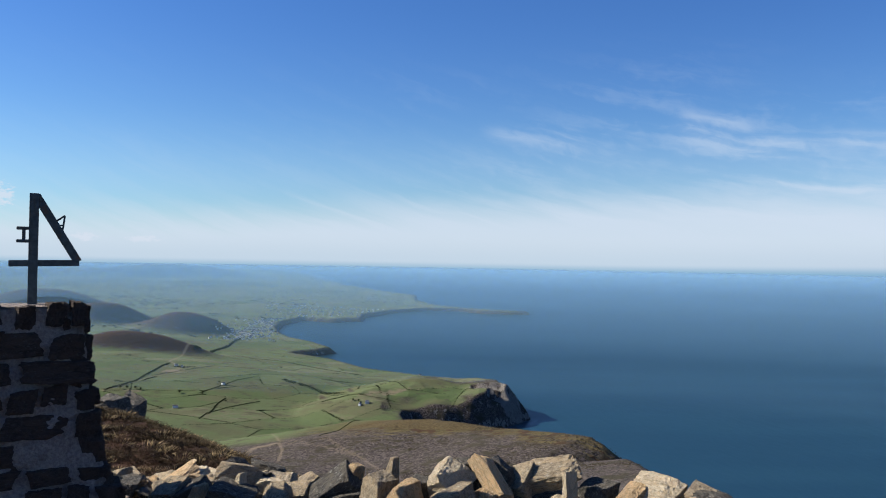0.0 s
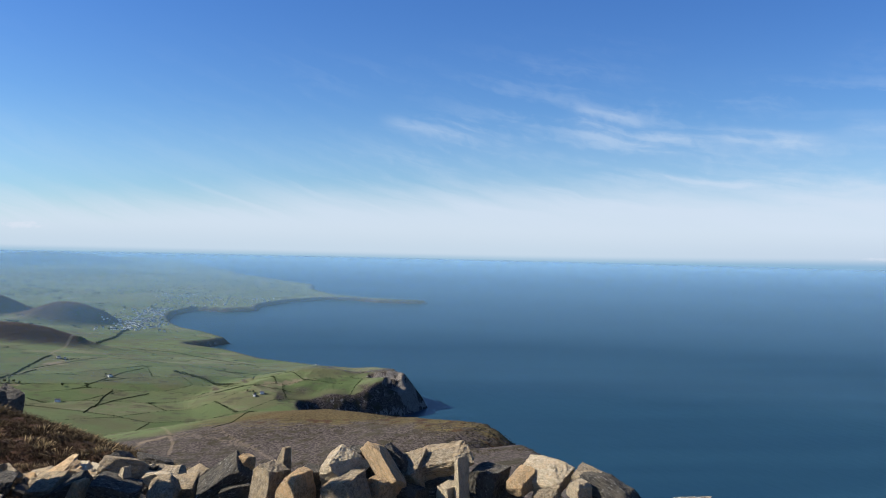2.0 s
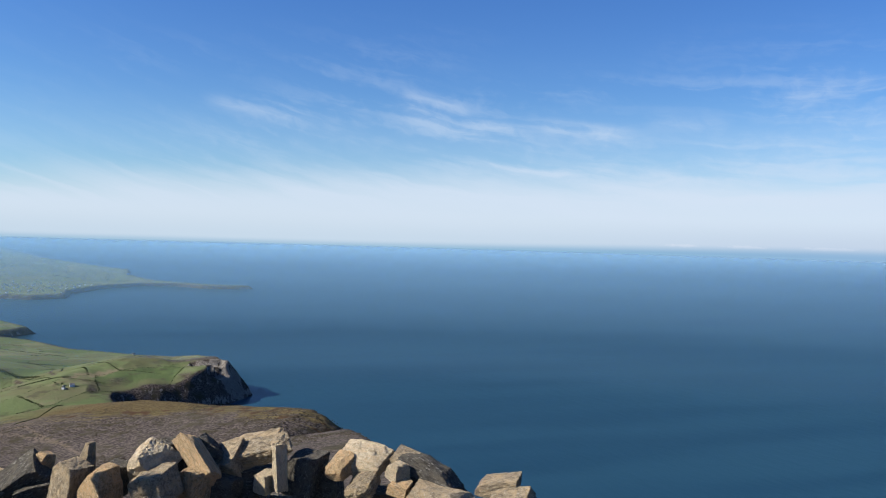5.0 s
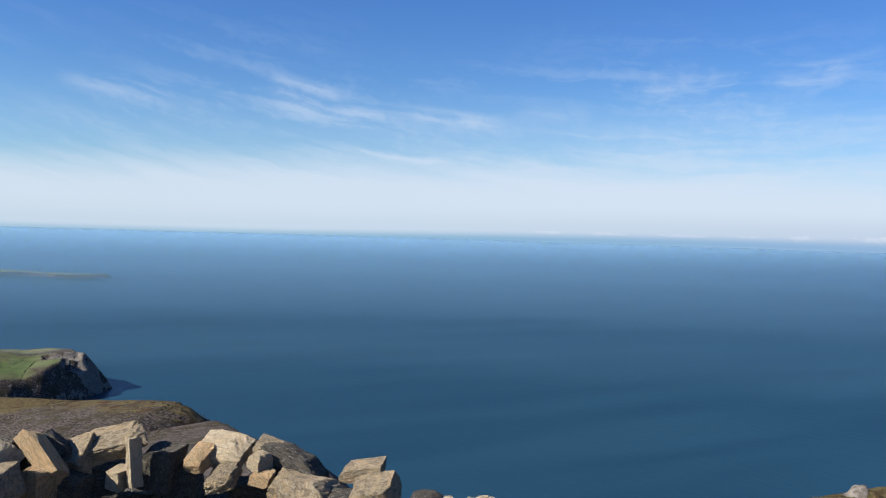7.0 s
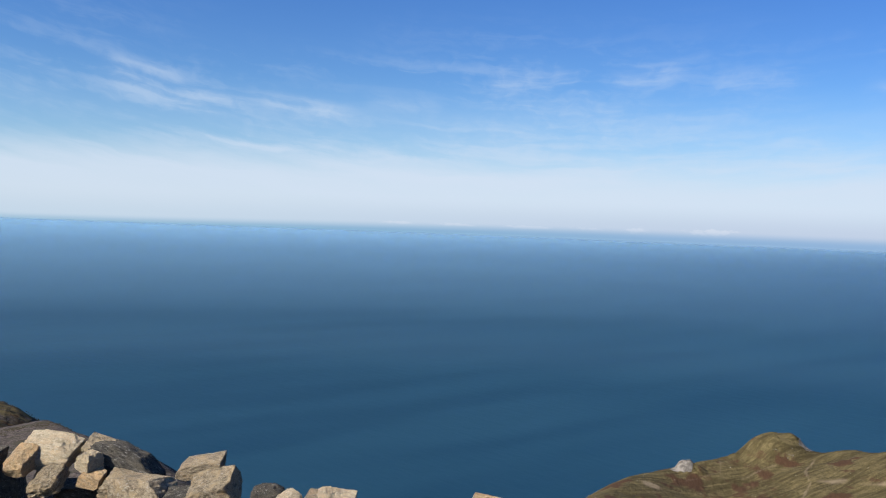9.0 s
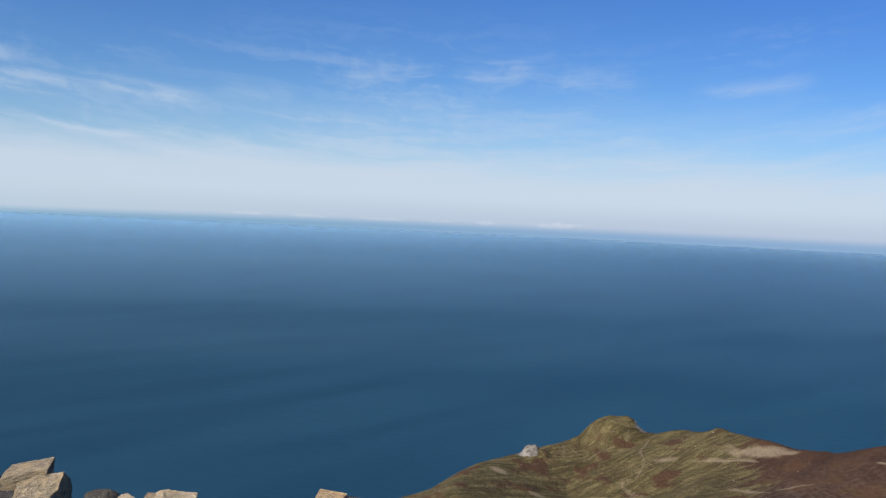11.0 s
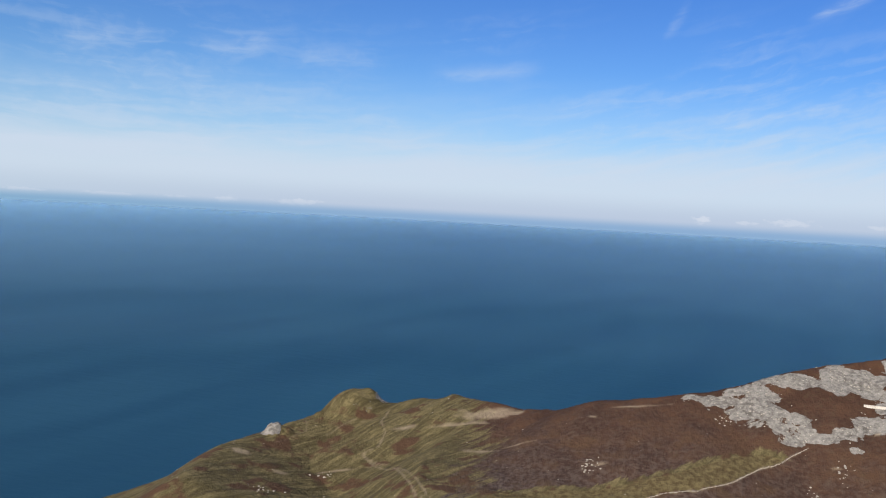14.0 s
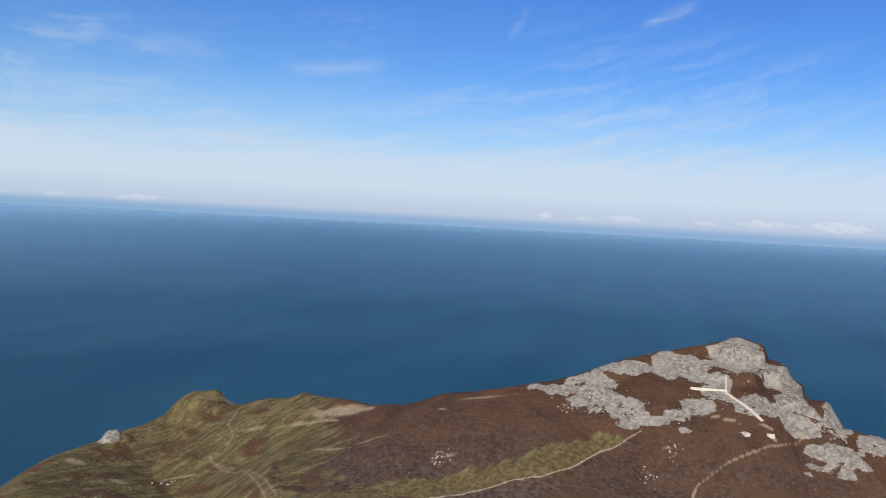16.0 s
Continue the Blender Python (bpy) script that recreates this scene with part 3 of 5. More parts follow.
# bare ground and scree: centre, half axes, turn
BARE = [(769, 187, 8, 3, -76), (749, 379, 18, 8, -63), (797, 304, 34, 14, -69), (766, 327, 48, 4, -67), (705, 272, 22, 6, -69), (720, 245, 22, 3, -71), (808, 277, 15, 6, -71), (799, 147, 32, 3, -80),
        (747, -19, 9, 4, -91), (658, 397, 27, 3, -59), (613, 426, 8, 5, -55), (616, 476, 11, 8, -52), (691, 159, 8, 5, -77),
        (-1047, 3302, 60, 50, 20), (-1063, 2880, 40, 22, 0), (-180, 2900, 110, 30, 30), (-357, 1660, 60, 20, 60)]
SCREE = [(815, 83, 26, 9, -84), (825, 57, 27, 21, -86), (799, 44, 34, 21, -87), (792, 17, 20, 23, -89), (780, -4, 17, 7, -90), (870, -17, 16, 27, -91), (872, -36, 22, 23, -92), (856, 24, 31, 12, -88),
         (893, -84, 29, 40, -95), (897, -106, 23, 40, -97), (870, -109, 28, 11, -97), (836, -65, 14, 30, -94), (807, -48, 20, 14, -93), (812, -98, 18, 20, -97), (829, -130, 18, 40, -99),
         (903, -140, 13, 40, -99), (809, -151, 24, 30, -101), (894, -183, 14, 40, -102), (774, -157, 25, 11, -101), (761, -171, 22, 9, -103), (756, -144, 14, 6, -101), (745, -133, 6, 4, -100),
         (748, -164, 9, 4, -102), (867, -210, 16, 22, -104), (790, -28, 14, 8, -92), (767, -85, 6, 3, -96), (771, -106, 6, 3, -98), (770, -36, 6, 4, -93),
         (225, 3035, 55, 40, 0), (265, 2950, 30, 60, 0), (170, 3000, 70, 40, 0), (230, 2925, 75, 45, 0), (691, 495, 11, 9, 0), (820, 440, 9, 7, 0)]


def make_land():
    a, r = np.meshgrid(AZ, RINGS)
    x, y = -r * np.sin(a), r * np.cos(a)
    shape = x.shape
    wet = shore_distance(x.ravel(), y.ravel()) < -40
    z, shore = np.full(x.size, SEA - 30.0), np.full(x.size, -60.0)
    z[~wet], shore[~wet] = height(x.ravel()[~wet], y.ravel()[~wet])
    z, shore = z.reshape(shape), shore.reshape(shape)
    alt = z - SEA
    tone, edge = fields(x, y)
    azd = np.degrees(a)
    pasture = (1 - step(alt + 25 * fbm(x, y, 150, 3, 61), 165, 205)) * step(shore, 25, 90)
    pasture *= 1 - np.clip(sum(blob(x, y, *h[:2], h[3] * 1.2, h[4] * 1.25, h[5]) for h in HILLS[:4]) * 2.6 - 0.4, 0, 1)
    pasture *= 1 - np.clip(1.4 * blob(x, y, -2.2, 3110, 170, 45, -10) + 1.3 * blob(x, y, -4.3, 3030, 70, 110), 0, 1)
    pasture = pasture * step(r + 70 * fbm(x, y, 120, 3, 62), 1790, 1860)
    crest = line_distance(x, y, [polar(*q) for q in GORGE_RIM])[0]
    grass = 0.50 * (1 - step(crest + 50 * fbm(x, y, 80, 3, 94), 30, 130)) + 0.5 * blob(x, y, 2, 1700, 250, 140) + 0.7 * blob(x, y, 10, 1950, 400, 120)
    grass = grass + (r < 60) * 0.22
    rock = np.zeros_like(x)
    d_edge = np.clip(shore, 0, 200)
    zr = np.gradient(z, axis=0) / np.gradient(r, axis=0)
    za = np.gradient(z, axis=1) / np.maximum(np.abs(np.gradient(a, axis=1)) * r, 0.01)
    steep = np.hypot(zr, za)
    rock = rock + 0.33 * step(steep + 0.2 * fbm(x, y, 30, 3, 81), 0.62, 0.95) * (r > 100) + 0.3 * (1 - step(d_edge, 10, 40)) * (alt > 6)
    pasture = pasture * (1 - step(steep, 0.22, 0.42))
    knolls = np.clip(sum(blob(x, y, *h[:2], h[3] * 1.2, h[4] * 1.25, h[5]) for h in HILLS[:4]) * 2.0, 0, 1)
    bracken = step(x, 900, 300) * step(r, 100, 400) * (1 - 0.7 * knolls)
    track = np.zeros_like(x)
    for line, half, strength in TRACKS:
        lx, ly = [q[0] for q in line], [q[1] for q in line]
        near = (x > min(lx) - 30) & (x < max(lx) + 30) & (y > min(ly) - 30) & (y < max(ly) + 30)
        d = np.full(shape, 99.0)
        d[near] = line_distance(x[near], y[near], [(px, py, 0.0) for px, py in line])[0]
        track = np.maximum(track, strength * (1 - step(d + 1.2 * fbm(x, y, 12, 2, 91), half * 0.6, half * 1.5)))
    ragged = 0.9 * fbm(x, y, 16, 4, 92)
    for px, py, rx, ry, turn in BARE:
        c, q = math.cos(radians(turn)), math.sin(radians(turn))
        e = np.hypot(((x - px) * c + (y - py) * q) / rx, (-(x - px) * q + (y - py) * c) / ry)
        track = np.maximum(track, 0.60 * (1 - step(e + ragged, 0.3, 1.2)))
    # boulder fields on the quarried peak
    spill = np.zeros_like(x)
    for px, py, rx, ry, turn in SCREE:
        c, q = math.cos(radians(turn)), math.sin(radians(turn))
        e = np.hypot(((x - px) * c + (y - py) * q) / rx, (-(x - px) * q + (y - py) * c) / ry)
        spill = np.maximum(spill, 1 - step(e + 0.62 * ragged, 0.68, 1.5))
    rock = np.maximum(rock, spill * 0.67)
    band = line_distance(x, y, [(590, 215, 0.0), (617, 185, 0.0), (669, 90, 0.0), (710, 52, 0.0), (735, 32, 0.0)])[0]
    low = line_distance(x, y, [(px, py, 0.0) for px, py in TRACKS[1][0]])
    grass = np.maximum(grass, 0.8 * (1 - step(band, 14, 34)) * np.where(low[2] > 0, 1.0, 0.0))
    grass = np.maximum(grass, 0.72 * step(y - 0.35 * (x - 700) + 60 * fbm(x, y, 90, 4, 95), 190, 350) * (x > 350) * (x < 1100) * (y > 150))
    cover = np.stack([pasture, np.clip(grass, 0, 1), np.clip(rock, 0, 1)], -1)
    wear = np.stack([tone, track, bracken], -1)
    ob = grid_mesh("ground", x, y, z, LAND, z > SEA - 6, {"cover": cover, "wear": wear})
    tagged(ob, "brown heather mountain falling to green coastal fields", "ground", kind="structure")


def make_sea():
    a, r = np.meshgrid(np.radians(np.arange(0, 360, 1.0)), np.concatenate([np.geomspace(300, 87000, 130), [88000]]))
    x, y = r * np.sin(a), r * np.cos(a)
    ob = grid_mesh("water", x, y, np.full_like(x, SEA), WATER)
    tagged(ob, "calm deep blue sea reaching the hazy horizon", "sea", kind="structure")


make_land()
make_sea()


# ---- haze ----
# the blue of distant haze is put into the tint of these added sheets
NEAR_HAZE_TINT, FAR_HAZE_TINT = (0.215, 0.385, 0.570), (0.130, 0.220, 0.315)
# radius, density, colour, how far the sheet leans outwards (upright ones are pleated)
HAZE = [(2450, 0.06, NEAR_HAZE_TINT, 0), (3000, 0.17, NEAR_HAZE_TINT, 0), (3400, 0.23, NEAR_HAZE_TINT, 0), (3750, 0.30, NEAR_HAZE_TINT, 0), (4050, 0.38, NEAR_HAZE_TINT, 0), (4280, 0.40, FAR_HAZE_TINT, 400), (4420, 0.5, FAR_HAZE_TINT, 320), (4560, 0.85, FAR_HAZE_TINT, 240)]


def make_haze():
    """Thin tinted sheets added far out over the sea and the coast to stand in for haze, lit by sun and sky; each fades
    away at its foot and top.
    """
    for radius, dense, tone, lean in HAZE:
        out = 1200 + (radius - 1200) / (1 - (radius - 1200) / 3650)
        foot = math.degrees(SEA / out - out / (2 * 7.4e6))    # where the sheet meets the sea
        m = bpy.data.materials.new("haze")
        m.use_nodes = True
        n = Nodes(m.node_tree)
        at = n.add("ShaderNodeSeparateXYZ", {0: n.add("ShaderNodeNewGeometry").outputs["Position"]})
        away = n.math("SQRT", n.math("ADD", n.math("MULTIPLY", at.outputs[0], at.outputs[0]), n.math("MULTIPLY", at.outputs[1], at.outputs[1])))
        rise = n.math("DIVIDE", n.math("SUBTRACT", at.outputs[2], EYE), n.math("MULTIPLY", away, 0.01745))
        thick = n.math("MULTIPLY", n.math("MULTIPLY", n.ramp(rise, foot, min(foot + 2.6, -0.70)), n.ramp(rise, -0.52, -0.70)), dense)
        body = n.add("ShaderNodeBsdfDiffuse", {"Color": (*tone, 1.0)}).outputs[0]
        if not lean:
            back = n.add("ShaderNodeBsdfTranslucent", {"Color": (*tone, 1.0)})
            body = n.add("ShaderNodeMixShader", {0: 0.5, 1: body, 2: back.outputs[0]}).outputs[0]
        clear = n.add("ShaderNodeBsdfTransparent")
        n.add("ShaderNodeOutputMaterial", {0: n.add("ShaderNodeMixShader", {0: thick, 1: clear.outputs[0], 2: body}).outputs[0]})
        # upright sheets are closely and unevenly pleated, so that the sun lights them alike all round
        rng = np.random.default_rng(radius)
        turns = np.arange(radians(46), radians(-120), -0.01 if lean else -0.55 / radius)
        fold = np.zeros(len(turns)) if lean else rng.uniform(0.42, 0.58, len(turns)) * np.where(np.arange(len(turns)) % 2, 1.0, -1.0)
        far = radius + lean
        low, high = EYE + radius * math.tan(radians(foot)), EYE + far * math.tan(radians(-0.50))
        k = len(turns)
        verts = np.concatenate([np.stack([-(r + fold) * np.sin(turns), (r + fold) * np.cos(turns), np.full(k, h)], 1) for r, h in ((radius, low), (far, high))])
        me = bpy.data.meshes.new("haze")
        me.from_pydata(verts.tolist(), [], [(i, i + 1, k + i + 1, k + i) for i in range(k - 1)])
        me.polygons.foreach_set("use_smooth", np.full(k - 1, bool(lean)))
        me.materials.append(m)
        ob = new("haze_sheet", me)
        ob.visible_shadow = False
        tagged(ob, "thin pale blue sheet standing in for haze over the far coast", "haze", kind="structure")


make_haze()


# ---- building blocks ----
def part(name, bm, mat, parent=None, label="", matrix=None):
    me = bpy.data.meshes.new(name)
    bm.to_mesh(me)
    bm.free()
    me.materials.append(mat)
    ob = new(name, me)
    if parent is not None:
        ob.parent = parent
    if matrix is not None:
        ob.matrix_basis = matrix
    if label:
        tagged(ob, label)
    return ob


def box_bm(w, d, h, bevel=0.0, at=(0, 0, 0)):
    bm = bmesh.new()
    bmesh.ops.create_cube(bm, size=1.0, matrix=Matrix.Translation(at) @ Matrix.Diagonal((w, d, h, 1)))
    if bevel:
        bmesh.ops.bevel(bm, geom=bm.edges[:], offset=bevel, segments=2, affect="EDGES", profile=0.6)
    return bm


def stone_bm(seed, cuts=15, lo=0.34, hi=0.84, relief=0.045, fine=4, first=(), shear=0.3):
    """A broken stone, one unit across: a block split along given planes (a normal and how far out) and then chance ones, its faces roughened."""
    rng = random.Random(seed)
    bm = bmesh.new()
    bmesh.ops.create_cube(bm, size=1.0)
    if shear:
        lean = Matrix(((1, rng.uniform(-shear, shear), rng.uniform(-shear, shear), 0), (0, 1, rng.uniform(-shear, shear), 0), (0, 0, 1, 0), (0, 0, 0, 1)))
        bmesh.ops.transform(bm, matrix=lean, verts=bm.verts[:])
    planes = [(Vector(way).normalized(), out) for way, out in first]
    for _ in range(cuts):
        planes.append((Vector((rng.gauss(0, 1), rng.gauss(0, 1), rng.gauss(0, 0.9))).normalized(), rng.uniform(lo, hi) ** 0.7))
    for way, out in planes:
        reach = max(v.co.dot(way) for v in bm.verts)
        got = bmesh.ops.bisect_plane(bm, geom=bm.verts[:] + bm.edges[:] + bm.faces[:], plane_co=way * reach * out, plane_no=way, clear_outer=True)
        rim = [e for e in got["geom_cut"] if isinstance(e, bmesh.types.BMEdge)]
        if rim:
            bmesh.ops.edgeloop_fill(bm, edges=rim)
    bmesh.ops.remove_doubles(bm, verts=bm.verts[:], dist=0.02)
    low = [min(v.co[i] for v in bm.verts) for i in range(3)]
    high = [max(v.co[i] for v in bm.verts) for i in range(3)]
    for v in bm.verts:
        v.co = Vector([(v.co[i] - low[i]) / (high[i] - low[i]) - 0.5 for i in range(3)])
    bmesh.ops.bevel(bm, geom=bm.edges[:], offset=0.012, segments=1, affect="EDGES")
    bmesh.ops.triangulate(bm, faces=bm.faces[:])
    for _ in range(fine - 1):
        long = [e for e in bm.edges if e.calc_length() > 0.08]
        bmesh.ops.subdivide_edges(bm, edges=long, cuts=1)
        bmesh.ops.triangulate(bm, faces=[f for f in bm.faces if len(f.verts) > 3])
    bm.normal_update()
    shift = Vector((rng.random() * 50, rng.random() * 50, 0))
    for v in bm.verts:
        q = v.co + shift
        a = 0.9 * noise.noise(q * 1.9) + 0.6 * noise.noise(q * 5.0) - 0.8 * abs(noise.noise(q * 7.5)) + 0.45 * noise.noise(q * 17) + 0.25 * noise.noise(q * 33)
        v.co += v.normal * a * relief
    return bm


def stone_mesh(name, seed, mat, **how):
    bm = stone_bm(seed, **how)
    me = bpy.data.meshes.new(name)
    bm.to_mesh(me)
    bm.free()
    me.materials.append(mat)
    return me


STONE_POOL = {m.name: [stone_mesh("stone", 100 + 17 * i + 3 * j, m, cuts=(4, 6, 9)[i % 3], lo=0.50, hi=0.88, relief=0.040) for i in range(18)] for j, m in enumerate((STONE, PALE, GREY, OCHRE))}


# ---- the summit: shelter wall ----
wall = tagged(new("dry_stone_wall"), "low shelter wall of loosely piled angular summit stones", "wall")
picker = random.Random(5)

# planes that give each kind of stone its form, how many chance splits follow, and the roughness of its faces
SHAPES = {"block": ([((-0.5, -0.2, 1), 0.80), ((0.9, -0.5, 0.3), 0.85)], 3, 0.035), "slab": ([((-1, 0, 0.5), 0.80), ((1, -0.3, -0.5), 0.85)], 2, 0.030),
          "wedge": ([((-1, -0.25, 0.85), 0.48), ((1, 0.2, 0.5), 0.72), ((0, -1, 0.5), 0.85)], 2, 0.030), "spike": ([((-1, 0, 0.35), 0.46), ((1, 0, 0.30), 0.44), ((0, -1, 0.4), 0.6)], 1, 0.025),
          "splinter": ([((-1, 0, 0.2), 0.85), ((1, 0, 0.15), 0.85)], 1, 0.05), "bone": ([((-0.6, 0, 1), 0.72), ((0.3, 0, -1), 0.70), ((-0.5, 0, -1), 0.72), ((1, 0, 0.6), 0.8)], 3, 0.065),
          "boulder": ([((-0.8, 0, 1), 0.72), ((0.8, 0, 1), 0.74), ((0, -1, 0.8), 0.72), ((-1, -0.6, -0.4), 0.8), ((1, -0.5, -0.2), 0.82)], 3, 0.045), "lump": ([((-1, 0, 1), 0.7), ((1, 0, 1), 0.75), ((0, -1, 0.6), 0.75)], 5, 0.085)}


def key_stone(mat, x, y, z, w, d, h, tilt, turn, pitch, shape, seed):
    """A stone of its own form on the wall; it faces the middle of the shelter, leaning and turned from there."""
    first, cuts, relief = SHAPES[shape]
    ob = new("stone", stone_mesh("stone", 900 + seed, mat, cuts=cuts, lo=0.72, hi=0.94, relief=relief, fine=5, first=first, shear=0.12))
    ob.parent = wall
    ob.matrix_basis = pose(x, y, z, 0, 0, math.degrees(math.atan2(-x, y))) @ pose(0, 0, 0, 0, tilt, 0) @ pose(0, 0, 0, 0, 0, -turn) @ pose(0, 0, 0, pitch, 0, 0) @ Matrix.Diagonal((w, d, h, 1))


def filler(mat, x, y, z, w, h, tilt, turn):
    """One of the many stones in the body of the wall."""
    ob = new("stone", picker.choice(STONE_POOL[mat.name]))
    ob.parent = wall
    ob.matrix_basis = pose(x, y, z, picker.uniform(-8, 8), tilt, turn + picker.choice((18, 26, 36, -54, -66))) @ Matrix.Diagonal((w, max(w, h) * 0.9, h * 1.02, 1))


key_stone(GREY, -0.430, 3.391, 0.611, 0.236, 0.153, 0.088, -38, 14, 12, "slab", 1)
key_stone(OCHRE, -0.350, 3.411, 0.684, 0.085, 0.060, 0.068, 20, 50, 0, "wedge", 2)
key_stone(STONE, -0.234, 3.236, 0.641, 0.119, 0.111, 0.161, 8, 52, 0, "block", 3)
key_stone(STONE, -0.187, 3.329, 0.711, 0.059, 0.043, 0.104, 6, 50, 0, "spike", 4)
key_stone(OCHRE, -0.128, 3.134, 0.656, 0.116, 0.102, 0.135, 6, 50, 6, "wedge", 5)
key_stone(GREY, -0.087, 3.238, 0.647, 0.116, 0.119, 0.116, 4, 30, 0, "block", 6)
key_stone(PALE, 0.031, 3.161, 0.721, 0.159, 0.136, 0.125, -34, 50, 8, "wedge", 7)
key_stone(GREY, 0.104, 3.256, 0.695, 0.098, 0.136, 0.158, -6, 20, 0, "block", 8)
key_stone(STONE, 0.052, 3.046, 0.669, 0.154, 0.128, 0.103, -16, 42, 4, "block", 9)
key_stone(OCHRE, 0.193, 3.133, 0.734, 0.212, 0.076, 0.061, 52, 40, 14, "slab", 10)
key_stone(GREY, 0.223, 3.237, 0.722, 0.138, 0.111, 0.103, 40, 12, 0, "block", 11)
key_stone(OCHRE, 0.181, 3.091, 0.653, 0.090, 0.102, 0.113, 12, 46, 8, "block", 12)
key_stone(STONE, 0.412, 3.221, 0.730, 0.276, 0.128, 0.066, -14, 10, 26, "bone", 13)
key_stone(STONE, 0.321, 3.231, 0.685, 0.118, 0.136, 0.103, -20, 30, 24, "block", 30)
key_stone(PALE, 0.483, 3.096, 0.693, 0.040, 0.051, 0.176, -4, 60, 0, "splinter", 14)
key_stone(PALE, 0.438, 3.135, 0.631, 0.069, 0.068, 0.077, 10, 46, 10, "block", 15)
key_stone(GREY, 0.589, 3.155, 0.649, 0.137, 0.136, 0.144, 2, 26, 4, "block", 16)
key_stone(GREY, 0.388, 3.219, 0.613, 0.177, 0.128, 0.098, 0, 12, 0, "block", 17)
key_stone(GREY, 0.282, 3.127, 0.624, 0.114, 0.102, 0.077, 10, 30, 0, "block", 31)
key_stone(PALE, 0.789, 3.061, 0.716, 0.205, 0.131, 0.069, 6, 26, 30, "boulder", 18)
key_stone(OCHRE, 0.703, 3.062, 0.697, 0.101, 0.107, 0.064, -6, 42, 30, "boulder", 19)
key_stone(STONE, 0.761, 2.967, 0.643, 0.128, 0.102, 0.054, -24, 40, 24, "lump", 20)
key_stone(PALE, 0.877, 2.903, 0.706, 0.071, 0.068, 0.057, 10, 42, 10, "lump", 21)
key_stone(OCHRE, 0.880, 2.866, 0.660, 0.091, 0.076, 0.039, 6, 30, 20, "slab", 22)
key_stone(GREY, 0.654, 3.181, 0.589, 0.167, 0.153, 0.149, 0, 10, -6, "block", 23)
key_stone(GREY, 1.002, 2.915, 0.673, 0.255, 0.131, 0.108, 24, 24, 8, "boulder", 24)
key_stone(STONE, 0.971, 2.787, 0.628, 0.167, 0.119, 0.059, 14, 12, 24, "block", 25)
key_stone(STONE, 1.113, 2.521, 0.751, 0.151, 0.102, 0.044, -10, 8, 4, "slab", 26)
key_stone(STONE, 1.116, 2.414, 0.704, 0.143, 0.145, 0.083, -12, 12, 14, "block", 27)
key_stone(OCHRE, 0.931, 2.782, 0.600, 0.104, 0.085, 0.052, 10, 44, 10, "block", 32)
key_stone(GREY, 0.877, 3.013, 0.567, 0.147, 0.128, 0.073, 0, 10, 0, "block", 33)
key_stone(STONE, 0.950, 2.995, 0.709, 0.129, 0.102, 0.063, 20, 20, 30, "block", 34)
key_stone(GREY, 1.233, 2.303, 0.702, 0.095, 0.083, 0.050, 0, 10, 0, "boulder", 28)
key_stone(PALE, 1.260, 2.210, 0.707, 0.072, 0.059, 0.043, 10, 40, 20, "boulder", 29)
key_stone(STONE, 1.337, 2.198, 0.700, 0.055, 0.085, 0.040, 4, 10, 0, "block", 35)
key_stone(PALE, 1.366, 2.167, 0.697, 0.077, 0.085, 0.061, 4, 10, 10, "lump", 36)
key_stone(PALE, 1.373, 2.150, 0.700, 0.131, 0.119, 0.038, 4, 8, 6, "slab", 37)
key_stone(OCHRE, 1.638, 1.767, 0.739, 0.086, 0.119, 0.051, 4, 12, 4, "block", 38)
key_stone(GREY, 1.668, 1.707, 0.744, 0.042, 0.085, 0.042, 4, 12, 4, "block", 39)
key_stone(STONE, -1.096, 3.421, 0.580, 0.137, 0.136, 0.070, -12, 40, 14, "slab", 41)
key_stone(GREY, -1.014, 3.395, 0.577, 0.187, 0.136, 0.078, -26, 10, 0, "slab", 42)
key_stone(OCHRE, -0.953, 3.340, 0.592, 0.081, 0.085, 0.092, 4, 52, 8, "spike", 43)
key_stone(GREY, -0.830, 3.349, 0.587, 0.213, 0.153, 0.089, 14, 24, 8, "block", 44)
key_stone(STONE, -0.645, 3.308, 0.595, 0.123, 0.119, 0.072, -8, 20, 28, "wedge", 45)
key_stone(PALE, -0.809, 3.410, 0.630, 0.051, 0.051, 0.083, 6, 52, 6, "spike", 46)
key_stone(STONE, -0.584, 3.456, 0.573, 0.122, 0.119, 0.060, -8, 20, 16, "slab", 47)
key_stone(GREY, -0.340, 3.338, 0.588, 0.177, 0.136, 0.079, -10, 10, 0, "block", 48)
WALL_LINE = [(-0.62, 3.42), (-0.2, 3.24), (0.3, 3.2), (0.7, 3.02), (0.95, 2.68), (1.12, 2.3), (1.4, 1.9), (1.8, 1.25), (2.1, 0.5), (2.15, -0.3), (1.9, -1.1), (1.3, -1.9)]


def along(line, gap):
    for (ax, ay), (bx, by) in zip(line[:-1], line[1:]):
        k = max(1, round(math.hypot(bx - ax, by - ay) / gap))
        for i in range(k):
            f = i / k
            yield ax + (bx - ax) * f, ay + (by - ay) * f, math.degrees(math.atan2(by - ay, bx - ax))


